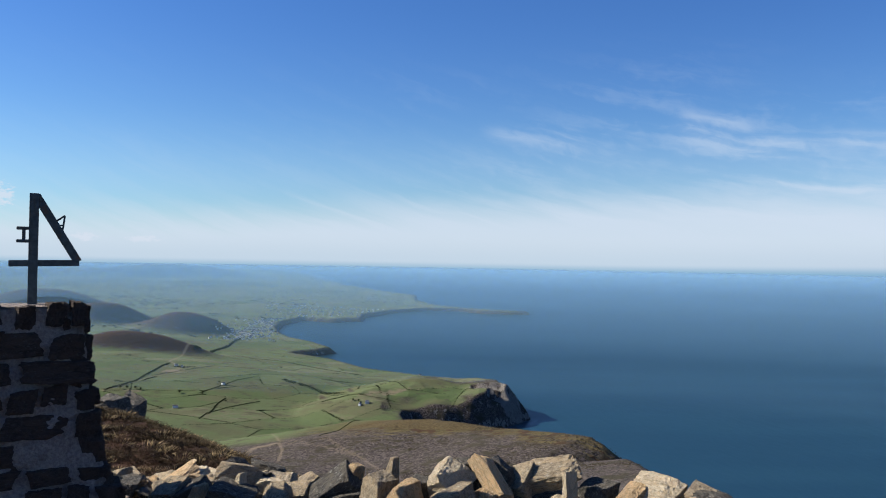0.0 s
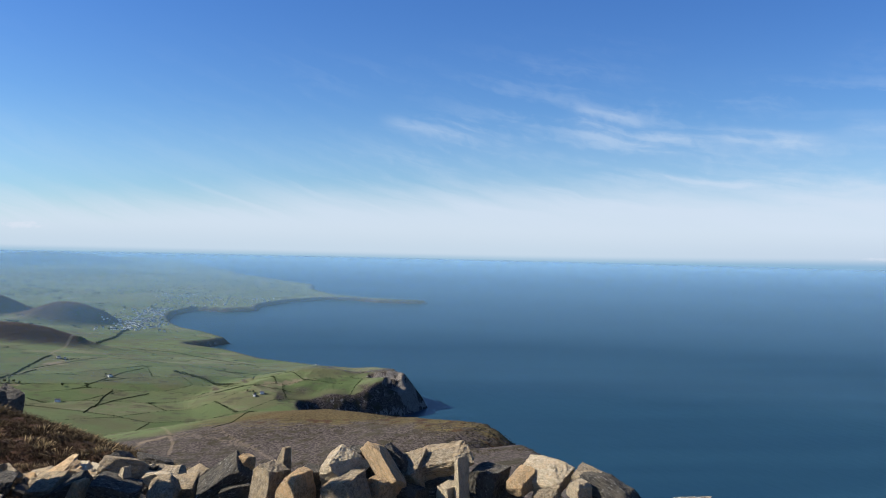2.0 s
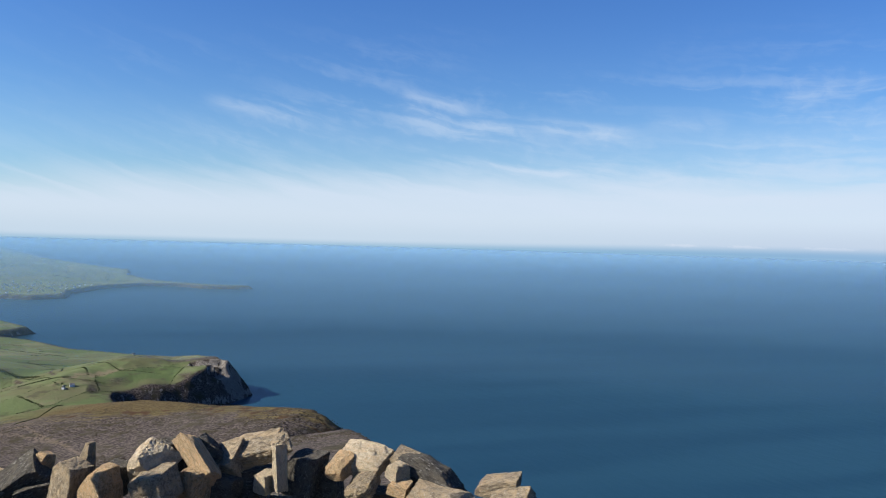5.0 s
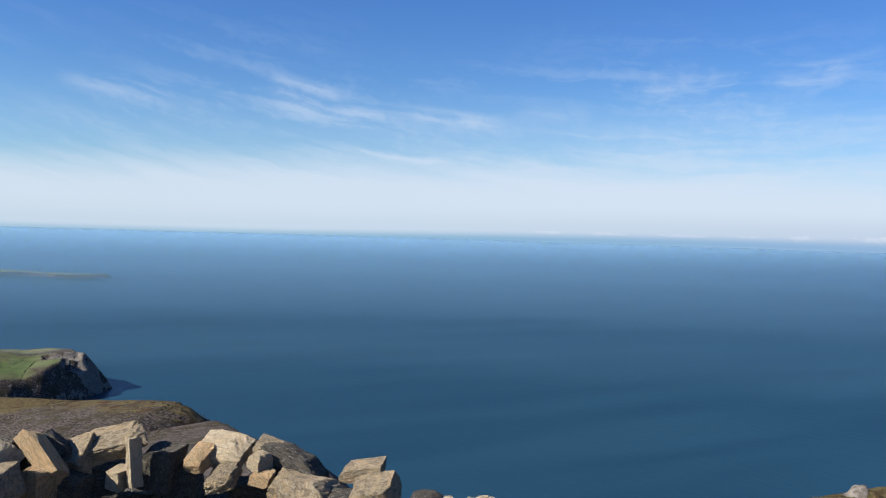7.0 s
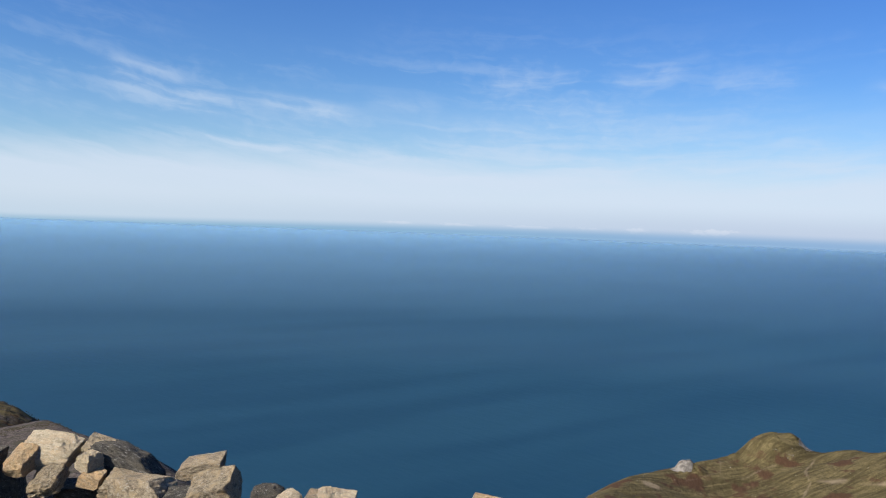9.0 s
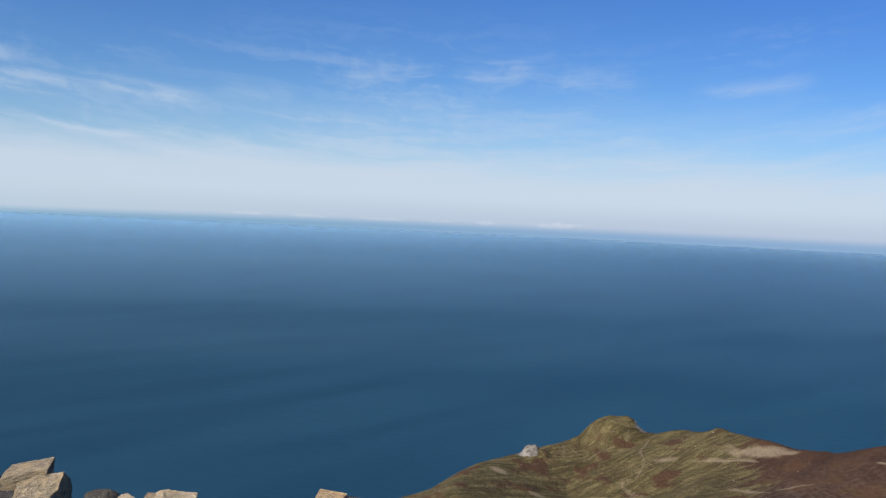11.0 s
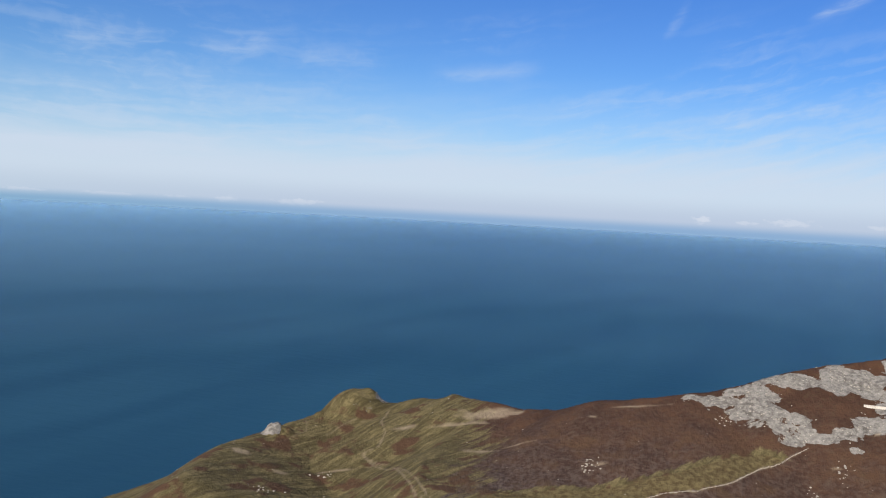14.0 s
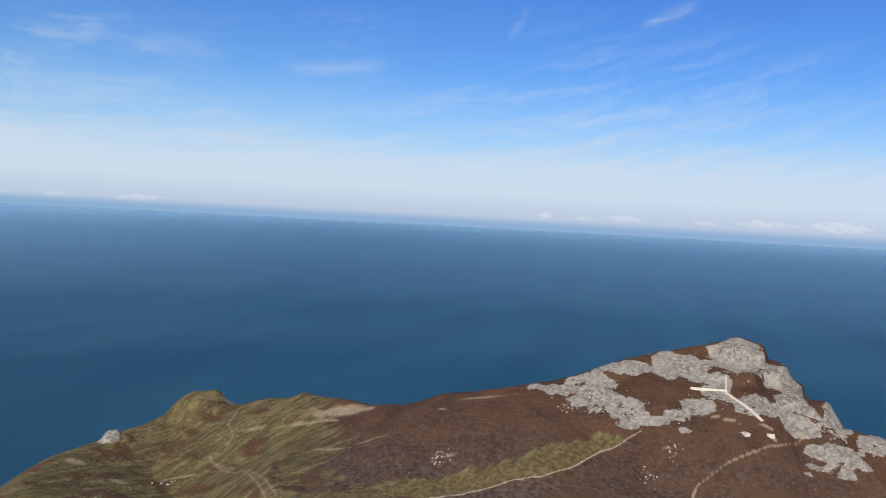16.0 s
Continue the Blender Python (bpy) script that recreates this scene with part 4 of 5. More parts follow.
for layer, gap, lift in ((0, 0.27, 0.04), (1, 0.24, 0.22), (2, 0.20, 0.35), (3, 0.16, 0.455)):
    for x, y, turn in along(WALL_LINE, gap):
        for side in (-0.13, 0.13):
            s = picker.uniform(0.85, 1.2)
            nx, ny = -math.sin(radians(turn)), math.cos(radians(turn))
            filler(picker.choice((STONE, GREY, GREY, GREY, OCHRE)), x + nx * side + picker.uniform(-0.03, 0.03), y + ny * side + picker.uniform(-0.03, 0.03),
                      lift + picker.uniform(-0.03, 0.03), (0.24 - 0.02 * layer) * s, (0.19 - 0.015 * layer) * s, picker.uniform(-20, 20), turn + picker.uniform(-35, 35))


# the wall stands a little higher where it bends round
for x, y, turn in along(WALL_LINE[4:], 0.15):
    s = picker.uniform(0.85, 1.15)
    nx, ny = -math.sin(radians(turn)), math.cos(radians(turn))
    filler(picker.choice((GREY, GREY, GREY, STONE)), x + nx * 0.05, y + ny * 0.05, 0.60 + picker.uniform(-0.02, 0.02), 0.19 * s, 0.13 * s, picker.uniform(-15, 15), turn + picker.uniform(-30, 30))


# ---- loose stones beside the wall and on the heath ----
GX, GY = np.meshgrid(np.arange(-12, 4.01, 0.1), np.arange(0, 16.01, 0.1))
GZ = height(GX, GY)[0] + EYE


def ground_at(x, y):
    i, j = int(round(y / 0.1)), int(round((x + 12) / 0.1))
    return float(GZ[min(max(i, 0), GZ.shape[0] - 1), min(max(j, 0), GZ.shape[1] - 1)])


def loose_stone(mat, x, y, w, d, h, tilt, turn, sink=0.3, lift=0.0):
    ob = new("stone", picker.choice(STONE_POOL[mat.name]))
    ob.matrix_basis = pose(x, y, ground_at(x, y) + h * (0.5 - sink) + lift, picker.uniform(-12, 12), tilt, turn) @ Matrix.Diagonal((w, d, h, 1))
    kind = {STONE.name: "brown grey broken", PALE.name: "pale ochre broken", GREY.name: "grey lichened broken", OCHRE.name: "rusty ochre broken"}[mat.name]
    return tagged(ob, kind + " stone lying on the summit heath", "stone", "loose summit stones")


for _ in range(290):
    az = picker.uniform(5.5, 24)
    d = picker.uniform(3.95, 5.8) - max(0, 12 - az) * 0.10
    x, y, _z = polar(az, d)
    w = picker.choice((0.07, 0.09, 0.11, 0.14, 0.19)) * picker.uniform(0.85, 1.2)
    loose_stone(picker.choice((STONE, STONE, PALE, PALE, GREY, OCHRE)), x, y, w * 1.55, w * picker.uniform(0.7, 1.1), w * picker.uniform(0.30, 0.62), picker.uniform(-42, 14), picker.uniform(0, 360), 0.1,
                max(0.0, 0.38 - abs(d - 4.5) * 0.30) * picker.uniform(0.5, 1.0))
for az, d, w, h, mat in ((20.3, 9.4, 0.30, 0.30, GREY), (21.5, 9.2, 0.36, 0.22, GREY), (19.2, 9.6, 0.14, 0.10, GREY), (15.0, 10.6, 0.26, 0.24, GREY), (14.6, 10.7, 0.16, 0.2, STONE),
                         (13.9, 10.4, 0.34, 0.24, GREY), (13.3, 10.3, 0.16, 0.2, GREY)):
    x, y, _z = polar(az, d)
    loose_stone(mat, x, y, w * 1.0, w * 0.8, h * 1.15, picker.uniform(-15, 15), picker.uniform(0, 360), 0.05)


# ---- the summit: survey pillar and steel mark ----
PX, PY, _pz = polar(26.1, 3.5)
PTURN = 26.1 + 4


def pillar_half(z):
    return 0.160 + 0.085 * (1.34 - z) / 0.6 + 0.10 * max(0.0, (0.76 - z) / 0.4)


def make_pillar():
    ob = tagged(new("survey_pillar"), "squat survey pillar of dark mortared rubble stone, in shade", "pillar")
    ob.matrix_basis = pose(PX, PY, 0, 0, 0, PTURN)
    rng = random.Random(3)
    bm = bmesh.new()
    rows, cols = 60, 64
    grid = []
    for i in range(rows + 1):
        z = -0.25 + (1.345 + 0.25) * i / rows
        row = []
        for j in range(cols):
            u = 8.0 * j / cols
            side, f = int(u // 2), (u % 2) - 1
            h = pillar_half(z)
            x, y = [(f, -1), (1, f), (-f, 1), (-1, -f)][side]
            q = Vector((x * h, y * h, z))
            q *= 1
            c = (abs(x) ** 9 + abs(y) ** 9) ** (1 / 9)
            q.x, q.y = q.x / c, q.y / c
            bump = 0.013 * noise.noise(q * 16) + 0.008 * noise.noise(q * 45)
            out = Vector((q.x, q.y, 0)).normalized()
            row.append(bm.verts.new(q + out * bump))
        grid.append(row)
    for i in range(rows):
        for j in range(cols):
            bm.faces.new((grid[i][j], grid[i][(j + 1) % cols], grid[i + 1][(j + 1) % cols], grid[i + 1][j]))
    bm.faces.new(grid[-1])
    part("mortar_core", bm, MORTAR, ob, "pale rough mortar between the stones")
    # weathered bed of mortar on top
    bm = stone_bm(77, cuts=4, lo=0.86, hi=0.97, relief=0.04, fine=3)
    part("cap", bm, MORTAR, ob, "uneven crumbling mortar cap", pose(0, 0, 1.335, 0, 0, 3) @ Matrix.Diagonal((0.325, 0.325, 0.04, 1)))
    pool = [stone_mesh("pillar_stone", 300 + i, BROWN, cuts=8, lo=0.70, hi=0.95, relief=0.075, fine=4) for i in range(14)]
    for side in range(4):
        z = -0.2
        while z < 1.28:
            tall = rng.uniform(0.070, 0.115)
            h = pillar_half(z + tall / 2)
            u = -h - rng.uniform(0.0, 0.06)
            while u < h - 0.02:
                wide = rng.choice((0.11, 0.16, 0.20, 0.24, 0.28)) * rng.uniform(0.9, 1.1)
                end = min(u + wide, h + rng.uniform(0.0, 0.02))
                start = max(u, -h - 0.012)
                if end - start > 0.05 and rng.random() > 0.07:
                    gap = rng.uniform(0.004, 0.026)
                    st = new("stone", rng.choice(pool))
                    st.parent = ob
                    st.matrix_basis = pose(0, 0, 0, 0, 0, 90 * side) @ pose((start + end) / 2, -h + 0.028 + rng.uniform(-0.006, 0.008), z + tall / 2 + rng.uniform(-0.010, 0.010), 0, rng.uniform(-6, 6), rng.choice((0, 180))) \
                        @ Matrix.Diagonal((end - start - gap + 0.008, 0.10, tall * rng.uniform(0.80, 1.02), 1))
                u += wide
            z += tall
    return ob


def bar(a, b, wide, thick):
    """A flat bar in the plane of x and z from a to b, as a mesh."""
    ax, az = a
    bx, bz = b
    run, turn = math.hypot(bx - ax, bz - az), math.atan2(bz - az, bx - ax)
    bm = box_bm(run, thick, wide, 0.003)
    bmesh.ops.transform(bm, matrix=Matrix.Translation(((ax + bx) / 2, 0, (az + bz) / 2)) @ Matrix.Rotation(-turn, 4, "Y"), verts=bm.verts[:])
    return bm


def make_mark():
    ob = tagged(new("steel_mark"), "dark weathered steel triangle mark fixed on a post", "survey mark")
    ob.matrix_basis = pose(PX, PY, 0, 0, 0, 26.1)
    part("post", bar((0.0, 1.33), (0.0, 1.772), 0.033, 0.03), STEEL, ob)
    part("crossbar", bar((-0.082, 1.508), (0.160, 1.512), 0.024, 0.026), STEEL, ob)
    part("brace", bar((0.006, 1.765), (0.155, 1.516), 0.030, 0.022), STEEL, ob)
    bm = bar((-0.058, 1.640), (-0.012, 1.640), 0.012, 0.024)
    lug = part("lug", bm, STEEL, ob)
    part("lug", bar((-0.058, 1.592), (-0.012, 1.592), 0.012, 0.024), STEEL, ob)
    part("lug_web", bar((-0.033, 1.588), (-0.033, 1.644), 0.012, 0.02), STEEL, ob)
    part("loop_side", bar((0.070, 1.665), (0.106, 1.692), 0.007, 0.012), STEEL, ob)
    part("loop_side", bar((0.106, 1.692), (0.098, 1.628), 0.007, 0.012), STEEL, ob)
    part("loop_rung", bar((0.078, 1.652), (0.100, 1.655), 0.006, 0.010), STEEL, ob)


make_pillar()
make_mark()


# ---- heather and grass on the summit ----
def shoot_cloud(name, spots, mats, seed, blades, tall, spread, wide):
    """Many small upright shoots, gathered in clumps, as one mesh with several materials."""
    rng = np.random.default_rng(seed)
    k = len(spots) * blades
    base = np.repeat(np.array(spots), blades, axis=0)
    scale = np.repeat(rng.uniform(0.6, 1.3, len(spots)), blades)
    ang, rad = rng.uniform(0, 2 * math.pi, k), rng.uniform(0, 1, k) ** 0.6
    off = np.stack([np.cos(ang) * rad, np.sin(ang) * rad, np.zeros(k)], 1) * (spread * scale)[:, None]
    lean = np.stack([np.cos(ang) * rad, np.sin(ang) * rad, np.zeros(k)], 1) * (tall * 1.4 * scale)[:, None]
    turn = rng.uniform(0, math.pi, k)
    across = np.stack([np.cos(turn), np.sin(turn), np.zeros(k)], 1) * (wide * rng.uniform(0.6, 1.4, k))[:, None]
    up = np.zeros((k, 3))
    up[:, 2] = tall * scale * (1 - 0.55 * rad ** 2) * rng.uniform(0.7, 1.1, k)
    p0 = base + off
    verts = np.stack([p0 - across * 0.6, p0 + across * 0.6, p0 + across + up * 0.6 + lean * 0.5, p0 - across + up * 0.6 + lean * 0.5, p0 + up + lean], 1).reshape(-1, 3)
    i = np.arange(k) * 5
    me = bpy.data.meshes.new(name)
    loops = np.stack([i, i + 1, i + 2, i + 3, i + 3, i + 2, i + 4], 1)
    me.vertices.add(len(verts))
    me.vertices.foreach_set("co", verts.ravel())
    me.loops.add(loops.size)
    me.loops.foreach_set("vertex_index", loops.ravel())
    me.polygons.add(2 * k)
    me.polygons.foreach_set("loop_start", np.stack([np.arange(k) * 7, np.arange(k) * 7 + 4], 1).ravel())
    me.polygons.foreach_set("loop_total", np.tile([4, 3], k))
    lie = np.array(spots)
    which = np.repeat((fbm(lie[:, 0], lie[:, 1], 1.6, 3, 88) + rng.uniform(-0.2, 0.2, len(spots)) > 0).astype(int) % len(mats), blades)
    me.polygons.foreach_set("material_index", np.repeat(which, 2))
    me.update(calc_edges=True)
    for m in mats:
        me.materials.append(m)
    return new(name, me)


def leaf_look(a, b):
    def look_of(n):
        g = n.add("ShaderNodeNewGeometry").outputs["Random Per Island"]
        return n.mix(g, a, b)
    return look_of


SHOOTS = [material("heather shoots", leaf_look((0.085, 0.052, 0.024), (0.26, 0.175, 0.09)), 0.9, 0.1),
          material("dark heather shoots", leaf_look((0.022, 0.016, 0.008), (0.075, 0.052, 0.026)), 0.9, 0.1),
          material("dry grass blades", leaf_look((0.16, 0.11, 0.05), (0.30, 0.22, 0.11)), 0.8, 0.2)]


def make_heath():
    rng = random.Random(8)
    spots, tufts = [], []
    while len(spots) < 6500:
        az, d = rng.uniform(3, 25), rng.uniform(5.0, 13.0)
        x, y, _z = polar(az, d)
        (tufts if rng.random() < 0.07 else spots).append((x, y, ground_at(x, y) - 0.005))
    tagged(shoot_cloud("heather", spots, SHOOTS[:2], 1, 76, 0.018, 0.12, 0.0024), "low brown heather covering the summit ground", "heather", kind="stuff")
    tagged(shoot_cloud("dry_grass", tufts, SHOOTS[2:], 2, 50, 0.050, 0.10, 0.0025), "dry straw coloured grass tufts in the heather", "grass", kind="stuff")


make_heath()


# ---- hedges, trees, farms and the town on the plain ----
def lumps(name, spots, mat, seed):
    """Rounded irregular bushes (x, y, ground, radius, height) as one mesh."""
    rng = np.random.default_rng(seed)
    phi = (1 + 5 ** 0.5) / 2
    ico = np.array([(-1, phi, 0), (1, phi, 0), (-1, -phi, 0), (1, -phi, 0), (0, -1, phi), (0, 1, phi), (0, -1, -phi), (0, 1, -phi), (phi, 0, -1), (phi, 0, 1), (-phi, 0, -1), (-phi, 0, 1)]) / 1.9
    tri = np.array([(0, 11, 5), (0, 5, 1), (0, 1, 7), (0, 7, 10), (0, 10, 11), (1, 5, 9), (5, 11, 4), (11, 10, 2), (10, 7, 6), (7, 1, 8),
                    (3, 9, 4), (3, 4, 2), (3, 2, 6), (3, 6, 8), (3, 8, 9), (4, 9, 5), (2, 4, 11), (6, 2, 10), (8, 6, 7), (9, 8, 1)])
    sp = np.array(spots)
    k = len(sp)
    jit = rng.uniform(0.7, 1.25, (k, 12, 1))
    v = ico[None] * jit * np.stack([sp[:, 3], sp[:, 3], sp[:, 4]], 1)[:, None, :]
    v[:, :, 2] += sp[:, 4, None] * 0.55
    x, y, z, _ = squash(v[:, :, 0] + sp[:, 0, None], v[:, :, 1] + sp[:, 1, None], v[:, :, 2] + sp[:, 2, None])
    me = bpy.data.meshes.new(name)
    me.from_pydata(np.stack([x, y, z], -1).reshape(-1, 3), [], (tri[None] + 12 * np.arange(k)[:, None, None]).reshape(-1, 3))
    me.materials.append(mat)
    return new(name, me)


def make_hedges():
    rng = np.random.default_rng(4)
    a, r = np.meshgrid(np.radians(np.arange(30, -4, -0.075)), np.concatenate([np.arange(1900, 3400, 4.0), np.arange(3400, 5600, 7.0)]))
    x, y = (-r * np.sin(a)).ravel(), (r * np.cos(a)).ravel()
    x, y = x + rng.uniform(-2, 2, x.size), y + rng.uniform(-2, 2, x.size)
    edge = fields(x, y)[1]
    ok = (edge < 1.8) & (r.ravel() > 2000)
    x, y = x[ok], y[ok]
    z, shore = height(x, y)
    ok = (shore > 50) & (z - SEA < 185) & (fbm(x, y, 320, 3, 72) > -0.22)
    x, y, z = x[ok], y[ok], z[ok]
    size = rng.uniform(0.7, 1.6, x.size) * np.where(fbm(x, y, 120, 2, 73) > 0.45, 1.9, 1.0)
    tagged(lumps("hedge", np.stack([x, y, z, size, size * 0.8], 1), HEDGE, 5), "dark hedges and stone banks dividing green fields", "hedge", kind="stuff")


make_hedges()


def make_woods():
    """Far woods and field banks beyond the town, and scrub on the rim of the gorge."""
    rng = np.random.default_rng(14)
    a, r = np.radians(rng.uniform(1, 30, 30000)), rng.uniform(5300, 15000, 30000)
    x, y = -r * np.sin(a), r * np.cos(a)
    z, shore = height(x, y)
    ok = (fields(x, y)[1] < 6) & (shore > 60) & (z - SEA < 140) & (fbm(x, y, 900, 2, 74) > -0.1)
    size = rng.uniform(3, 9, x.size)
    tagged(lumps("woodland", np.stack([x, y, z, size * 1.5, size * 0.6], 1)[ok], HEDGE, 6), "dark woods and banks on the far plain", "woodland", kind="stuff")
    a, r = np.radians(rng.uniform(-15, 9, 9000)), rng.uniform(1100, 1720, 9000)
    x, y = -r * np.sin(a), r * np.cos(a)
    z, shore = height(x, y)
    ok = (fbm(x, y, 130, 3, 75) > -0.05) & (shore > 60)
    size = rng.uniform(0.5, 1.7, x.size)
    tagged(lumps("scrub", np.stack([x, y, z, size, size * 0.5], 1)[ok], SCRUB, 7), "low dark gorse and heather scrub on the slope", "scrub", kind="stuff")


SCRUB = material("gorse scrub", plain_look((0.034, 0.030, 0.020), (0.075, 0.062, 0.040), 0.8), 0.95, 0.1)
make_woods()


def make_house(x, y, turn, long, deep, tall, mats, chimneys=1):
    gz, _ = height(np.array([float(x)]), np.array([float(y)]))
    X, Y, Z, g = squash(np.array([float(x)]), np.array([float(y)]), gz)
    ob = tagged(new("farmhouse"), "small whitewashed farmhouse with a slate roof among fields", "house", "farmhouses on the plain")
    ob.matrix_basis = pose(X[0], Y[0], Z[0], 0, 0, turn) @ Matrix.Scale(float(g[0]), 4)
    part("wall", box_bm(long, deep, tall + 1, 0, (0, 0, tall / 2 - 0.5)), mats[0], ob)
    bm = bmesh.new()
    e, up = 0.35, deep * 0.48
    v = [bm.verts.new(c) for c in ((-long / 2 - e, -deep / 2 - e, tall), (long / 2 + e, -deep / 2 - e, tall), (long / 2 + e, deep / 2 + e, tall), (-long / 2 - e, deep / 2 + e, tall),
                                   (-long / 2 - e, 0, tall + up), (long / 2 + e, 0, tall + up))]
    for f in ((0, 1, 5, 4), (2, 3, 4, 5), (1, 2, 5), (3, 0, 4), (3, 2, 1, 0)):
        bm.faces.new([v[i] for i in f])
    part("roof", bm, mats[1], ob)
    for k in range(chimneys):
        part("chimney", box_bm(0.9, 0.9, 2.0, 0, ((long / 2 - 0.7) * (1 if k else -1), 0, tall + up + 0.3)), mats[0], ob)
    for side in (-1, 1):
        for i in range(3):
            part("window", box_bm(1.0, 0.1, 1.3, 0, ((i - 1) * long * 0.3, side * (deep / 2 + 0.03), tall * 0.55)), GLASS, ob)
    return ob


for hx, hy, turn, long, deep in ((-838, 2651, 20, 16, 8), (-802, 3090, 50, 12, 8), (-1087, 3440, 30, 15, 8), (-1056, 3416, 100, 12, 8), (-240, 2746, 10, 13, 8), (-262, 2728, 70, 10, 7), (-95, 3849, 30, 12, 8)):
    make_house(hx, hy, turn, long, deep, 5.5, (RENDERED, SLATE))


def make_town():
    rng = random.Random(12)
    wall_v, wall_f, roof_v, roof_f = [], [], [], []
    spots = []
    for _ in range(330):
        d = rng.uniform(5250, 7300)
        az = rng.gauss(13.6 - (d - 5250) * 0.0011, 0.9)
        spots.append((az, d))
    for _ in range(170):
        spots.append((rng.uniform(3.5, 12), rng.uniform(7600, 8800)))
    where = np.array([polar(az, d)[:2] for az, d in spots])
    land, inland = height(where[:, 0], where[:, 1])
    for (x, y), ground, sh in zip(where, land, inland):
        if sh < 70 or ground - SEA > 150:
            continue
        t, l, w, h = rng.uniform(0, math.pi), rng.uniform(8, 16), rng.uniform(7, 10), rng.uniform(5, 7.5)
        c, s = math.cos(t), math.sin(t)
        pts = [(-l / 2, -w / 2), (l / 2, -w / 2), (l / 2, w / 2), (-l / 2, w / 2)]
        b = len(wall_v)
        for zz in (-2, h):
            wall_v += [(x + c * u - s * v, y + s * u + c * v, ground + zz) for u, v in pts]
        wall_f += [(b, b + 1, b + 5, b + 4), (b + 1, b + 2, b + 6, b + 5), (b + 2, b + 3, b + 7, b + 6), (b + 3, b, b + 4, b + 7)]
        r = len(roof_v)
        roof_v += [(x + c * u - s * v, y + s * u + c * v, ground + h) for u, v in pts] + [(x + c * u, y + s * u, ground + h + w * 0.45) for u in (-l / 2, l / 2)]
        roof_f += [(r, r + 1, r + 5, r + 4), (r + 2, r + 3, r + 4, r + 5), (r + 1, r + 2, r + 5), (r + 3, r, r + 4)]
    town = tagged(new("town"), "far coastal town of pale houses with slate roofs", "town", kind="stuff")
    for name, vs, fs, mat in (("house_walls", wall_v, wall_f, RENDERED), ("house_roofs", roof_v, roof_f, SLATE)):
        v = np.array(vs)
        x, y, z, _ = squash(v[:, 0], v[:, 1], v[:, 2])
        me = bpy.data.meshes.new(name)
        me.from_pydata(np.stack([x, y, z], 1), [], fs)
        me.materials.append(mat)
        ob = new(name, me)
        ob.parent = town


make_town()


# ---- quarry inclines and huts on the northern peak ----
def on_land(x, y, up=0.0):
    z, _ = height(np.array([float(x)]), np.array([float(y)]))
    X, Y, Z, g = squash(np.array([float(x)]), np.array([float(y)]), z + up)
    return Vector((X[0], Y[0], Z[0]))


def ramp_mesh(name, a, b, wide, thick, mat, label):
    """A straight embankment from a to b, level across, with battered sides."""
    run = (b - a)
    across = Vector((-run.y, run.x, 0)).normalized()
    steps = 14
    bm = bmesh.new()
    rings = []
    for i in range(steps + 1):
        c = a + run * (i / steps)
        c.z = max(c.z, on_land(c.x, c.y).z + 0.5)
        j = 0.25 * noise.noise(c * 0.3)
        rings.append([bm.verts.new(c + across * s * w + Vector((0, 0, h + j * 0.5))) for s, w, h in ((-1, wide * 0.9, -thick), (-1, wide / 2, 0.4), (1, wide / 2, 0.4), (1, wide * 0.9, -thick))])
    for p, q in zip(rings[:-1], rings[1:]):
        for i in range(3):
            bm.faces.new((p[i], q[i], q[i + 1], p[i + 1]))
    return tagged(part(name, bm, mat), label, "embankment")


def spoil_look(n):
    p = n.add("ShaderNodeTexCoord").outputs["Object"]
    f = n.noise(p, 0.9, 5.0, 0.7)
    return n.mix(n.ramp(f, 0.3, 0.7), (0.26, 0.23, 0.195), (0.42, 0.38, 0.33)), f, 0.8, 0.5


SPOIL = material("pale quarry spoil", spoil_look, 0.95, 0.1)
ramp_mesh("incline", on_land(828, -72, 0.6), on_land(786, -101, 0.6), 2.0, 2.5, SPOIL, "straight pale stone quarry incline down the peak")
ramp_mesh("terrace", on_land(836, -40, 0.8), on_land(832, -73, 0.8), 1.6, 2.0, SPOIL, "level pale quarry terrace bank on the peak")
ramp_mesh("spoil_bank", on_land(853, -73, 0.3), on_land(832, -72, 0.6), 1.1, 2.0, SPOIL, "narrow pale spoil bank above the incline")


def make_ruin(x, y, turn, long, deep):
    ob = tagged(new("ruined_hut"), "roofless ruined stone quarry hut on the heather", "ruin", "quarry ruins")
    at = on_land(x, y)
    ob.matrix_basis = pose(at.x, at.y, at.z, 0, 0, turn)
    for cx, cy, w, d in ((0, -deep / 2, long, 0.6), (0, deep / 2, long, 0.6), (-long / 2, 0, 0.6, deep), (long / 2, 0, 0.6, deep)):
        bm = box_bm(w, d, 2.8, 0, (cx, cy, 0.6))
        bmesh.ops.subdivide_edges(bm, edges=bm.edges[:], cuts=3, use_grid_fill=True)
        for v in bm.verts:
            v.co += Vector((0.12 * noise.noise(v.co * 1.3), 0.12 * noise.noise(v.co * 1.3 + Vector((9, 0, 0))), 0.5 * noise.noise(v.co * 0.9 + Vector((x, y, 0))) if v.co.z > 1.2 else 0))
        part("wall", bm, SPOIL, ob)


make_ruin(766, -85, 30, 6, 4)
make_ruin(771, -106, 80, 6, 3.5)


